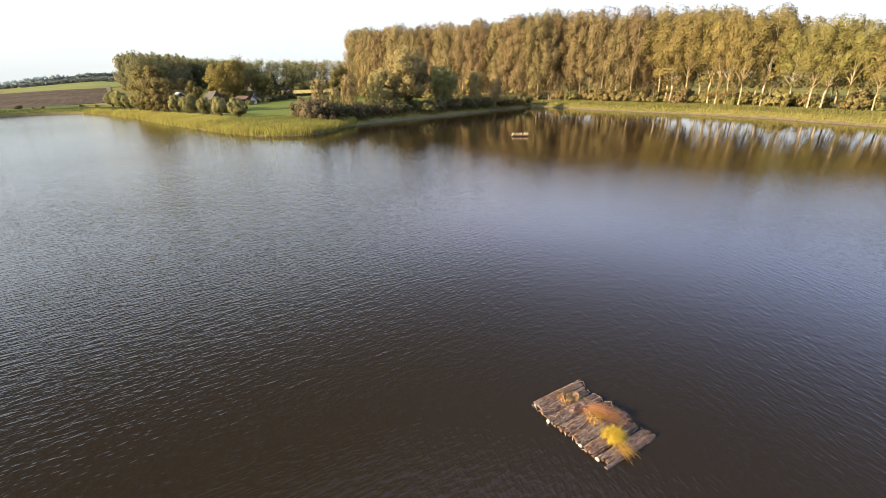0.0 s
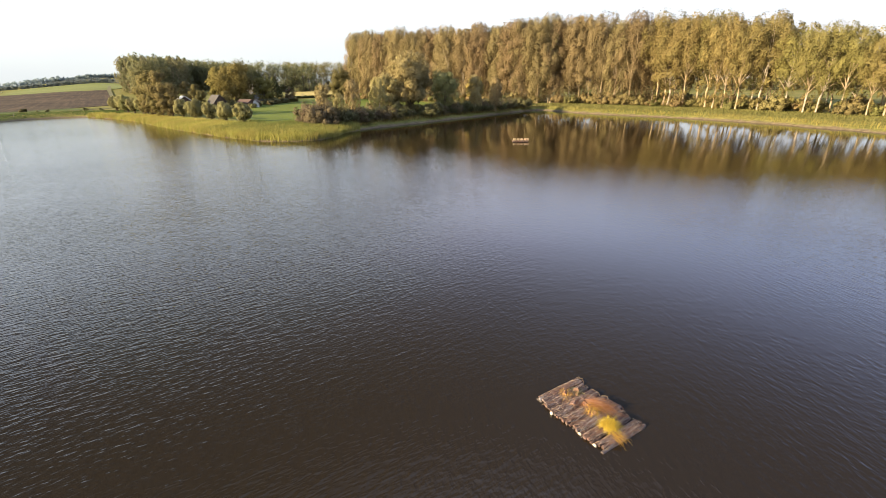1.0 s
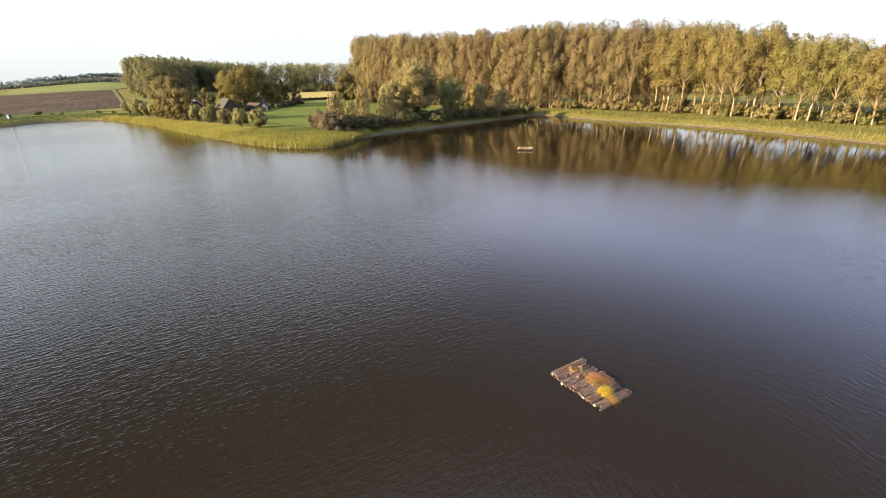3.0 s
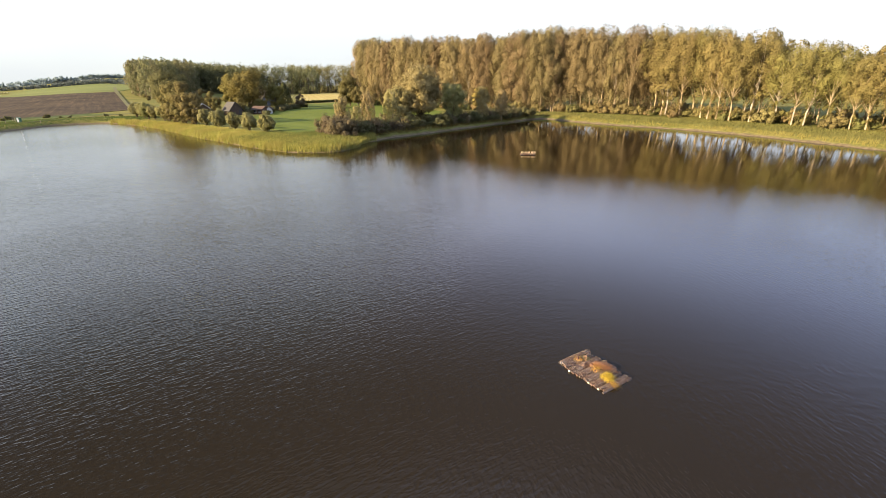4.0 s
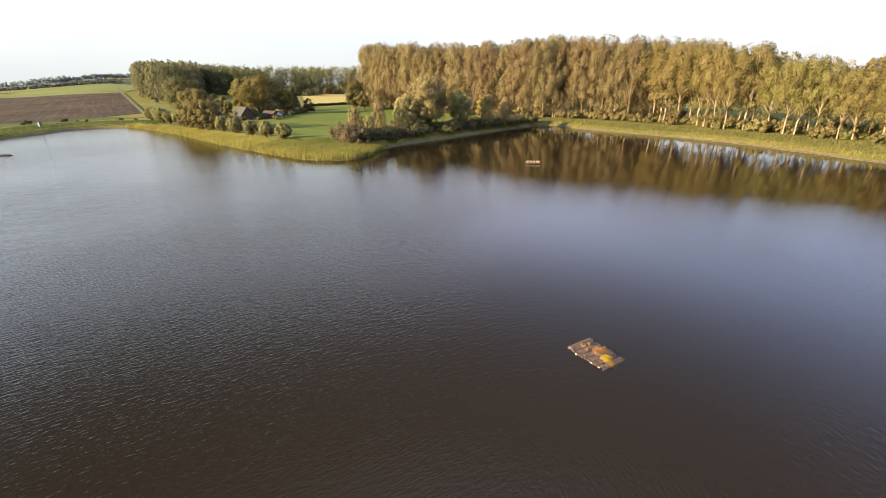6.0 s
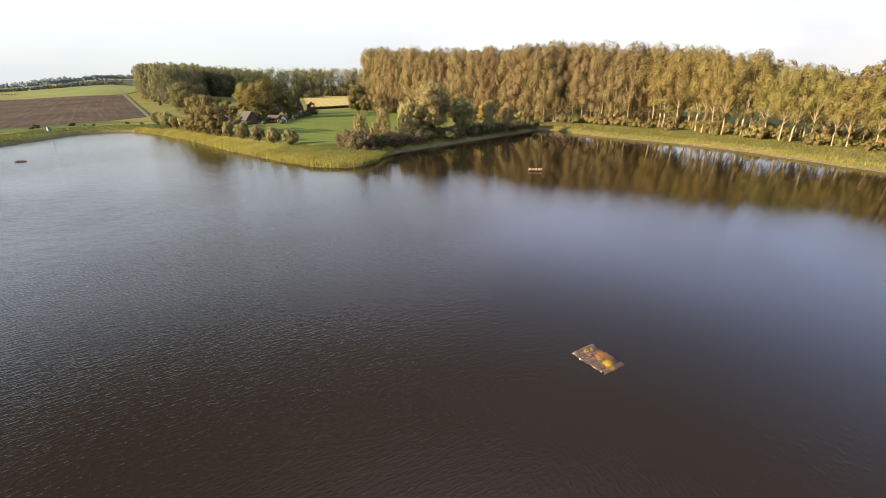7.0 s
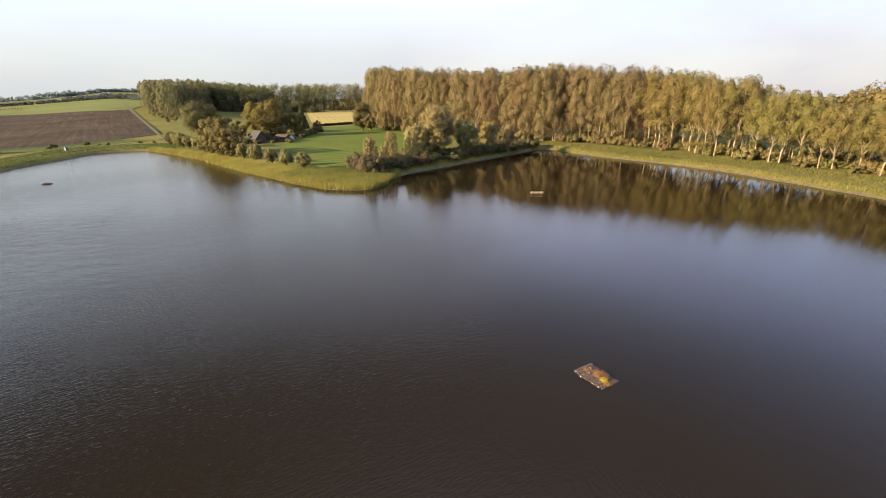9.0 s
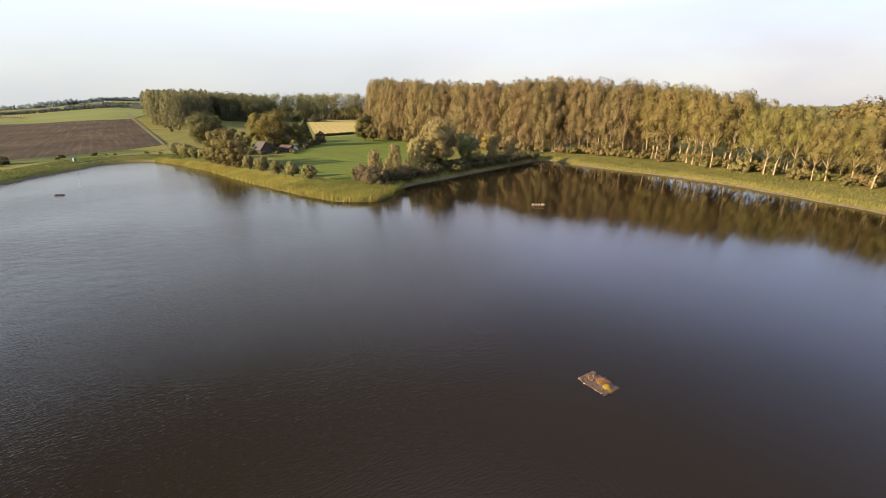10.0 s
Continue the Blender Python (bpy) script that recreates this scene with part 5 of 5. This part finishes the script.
tuft("sedge_tuft", RAFT @ pose(0.85, 0.62, 0.15), 70, 0.3, 0.1, (0.1, 0.2), RUST, "flattened rusty sedge between the logs", 0.0055)
tuft("sedge_tuft", RAFT @ pose(1.3, 0.82, 0.15), 90, 0.3, 0.12, (0.1, 0.0), RUST, "faded rusty sedge on the raft", 0.0055)
FAR = pose(-119.5, 51.3, 0.04, 0, 0, 20) @ Matrix.Scale(0.7, 4)
raft("log_raft", 2.6, 1.65, BUNDLES, (), "distant weathered log raft afloat near the far bank", FAR)
for x in (0.5, 1.3, 2.0):
    tuft("sedge_tuft", FAR @ pose(x, 0.8, 0.16), 70, 0.4, 0.3, (0.1, 0.0), STRAW, "dry sedge on the distant raft", 0.035)
MID = pose(-5.0, 62.3, 0.06, 0, 0, 6)
raft("log_raft", 2.6, 1.5, BUNDLES, (), "log raft with pale dry plants near the wood", MID)
for x in (0.35, 0.9, 1.5, 2.1, 2.5):
    tuft("sedge_tuft", MID @ pose(x, 0.7, 0.16), 90, 0.26, 0.34, (0.05, 0.0), PALE_STRAW, "pale dry plant tuft on the raft", 0.03)

# ---- pale hay swaths on the distant pasture ----
HAY = plain_material("dry_hay", (0.30, 0.24, 0.10), (0.40, 0.33, 0.15), 0.8, 0.95)
for k in range(11):
    bm = bmesh.new()
    rough_tube(bm, (0, -60, 0.2), (0, 60, 0.2), 0.9, 6, 14)
    ob = tagged(part("hay_swath", bm, HAY), "pale row of cut hay on the pasture", "hay", "hay swaths")
    x, y = -935 + 6.2 * k, 572 + 0.6 * k
    ob.matrix_basis = pose(x, y, LAND + float(hill(x, y)), 0, 0, 54.6)
for k, (x, y, run) in enumerate(((-170, 290, 120), (-182, 300, 150), (-195, 312, 170), (-206, 326, 170), (-160, 276, 80))):
    bm = bmesh.new()
    rough_tube(bm, (0, 0, 0.05), (0, run, 0.05), 0.22, 6, 14)
    ob = tagged(part("hay_swath", bm, HAY), "pale row of cut hay on the stubble", "hay", "stubble swaths")
    ob.matrix_basis = pose(x, y, LAND, 0, 0, 29)
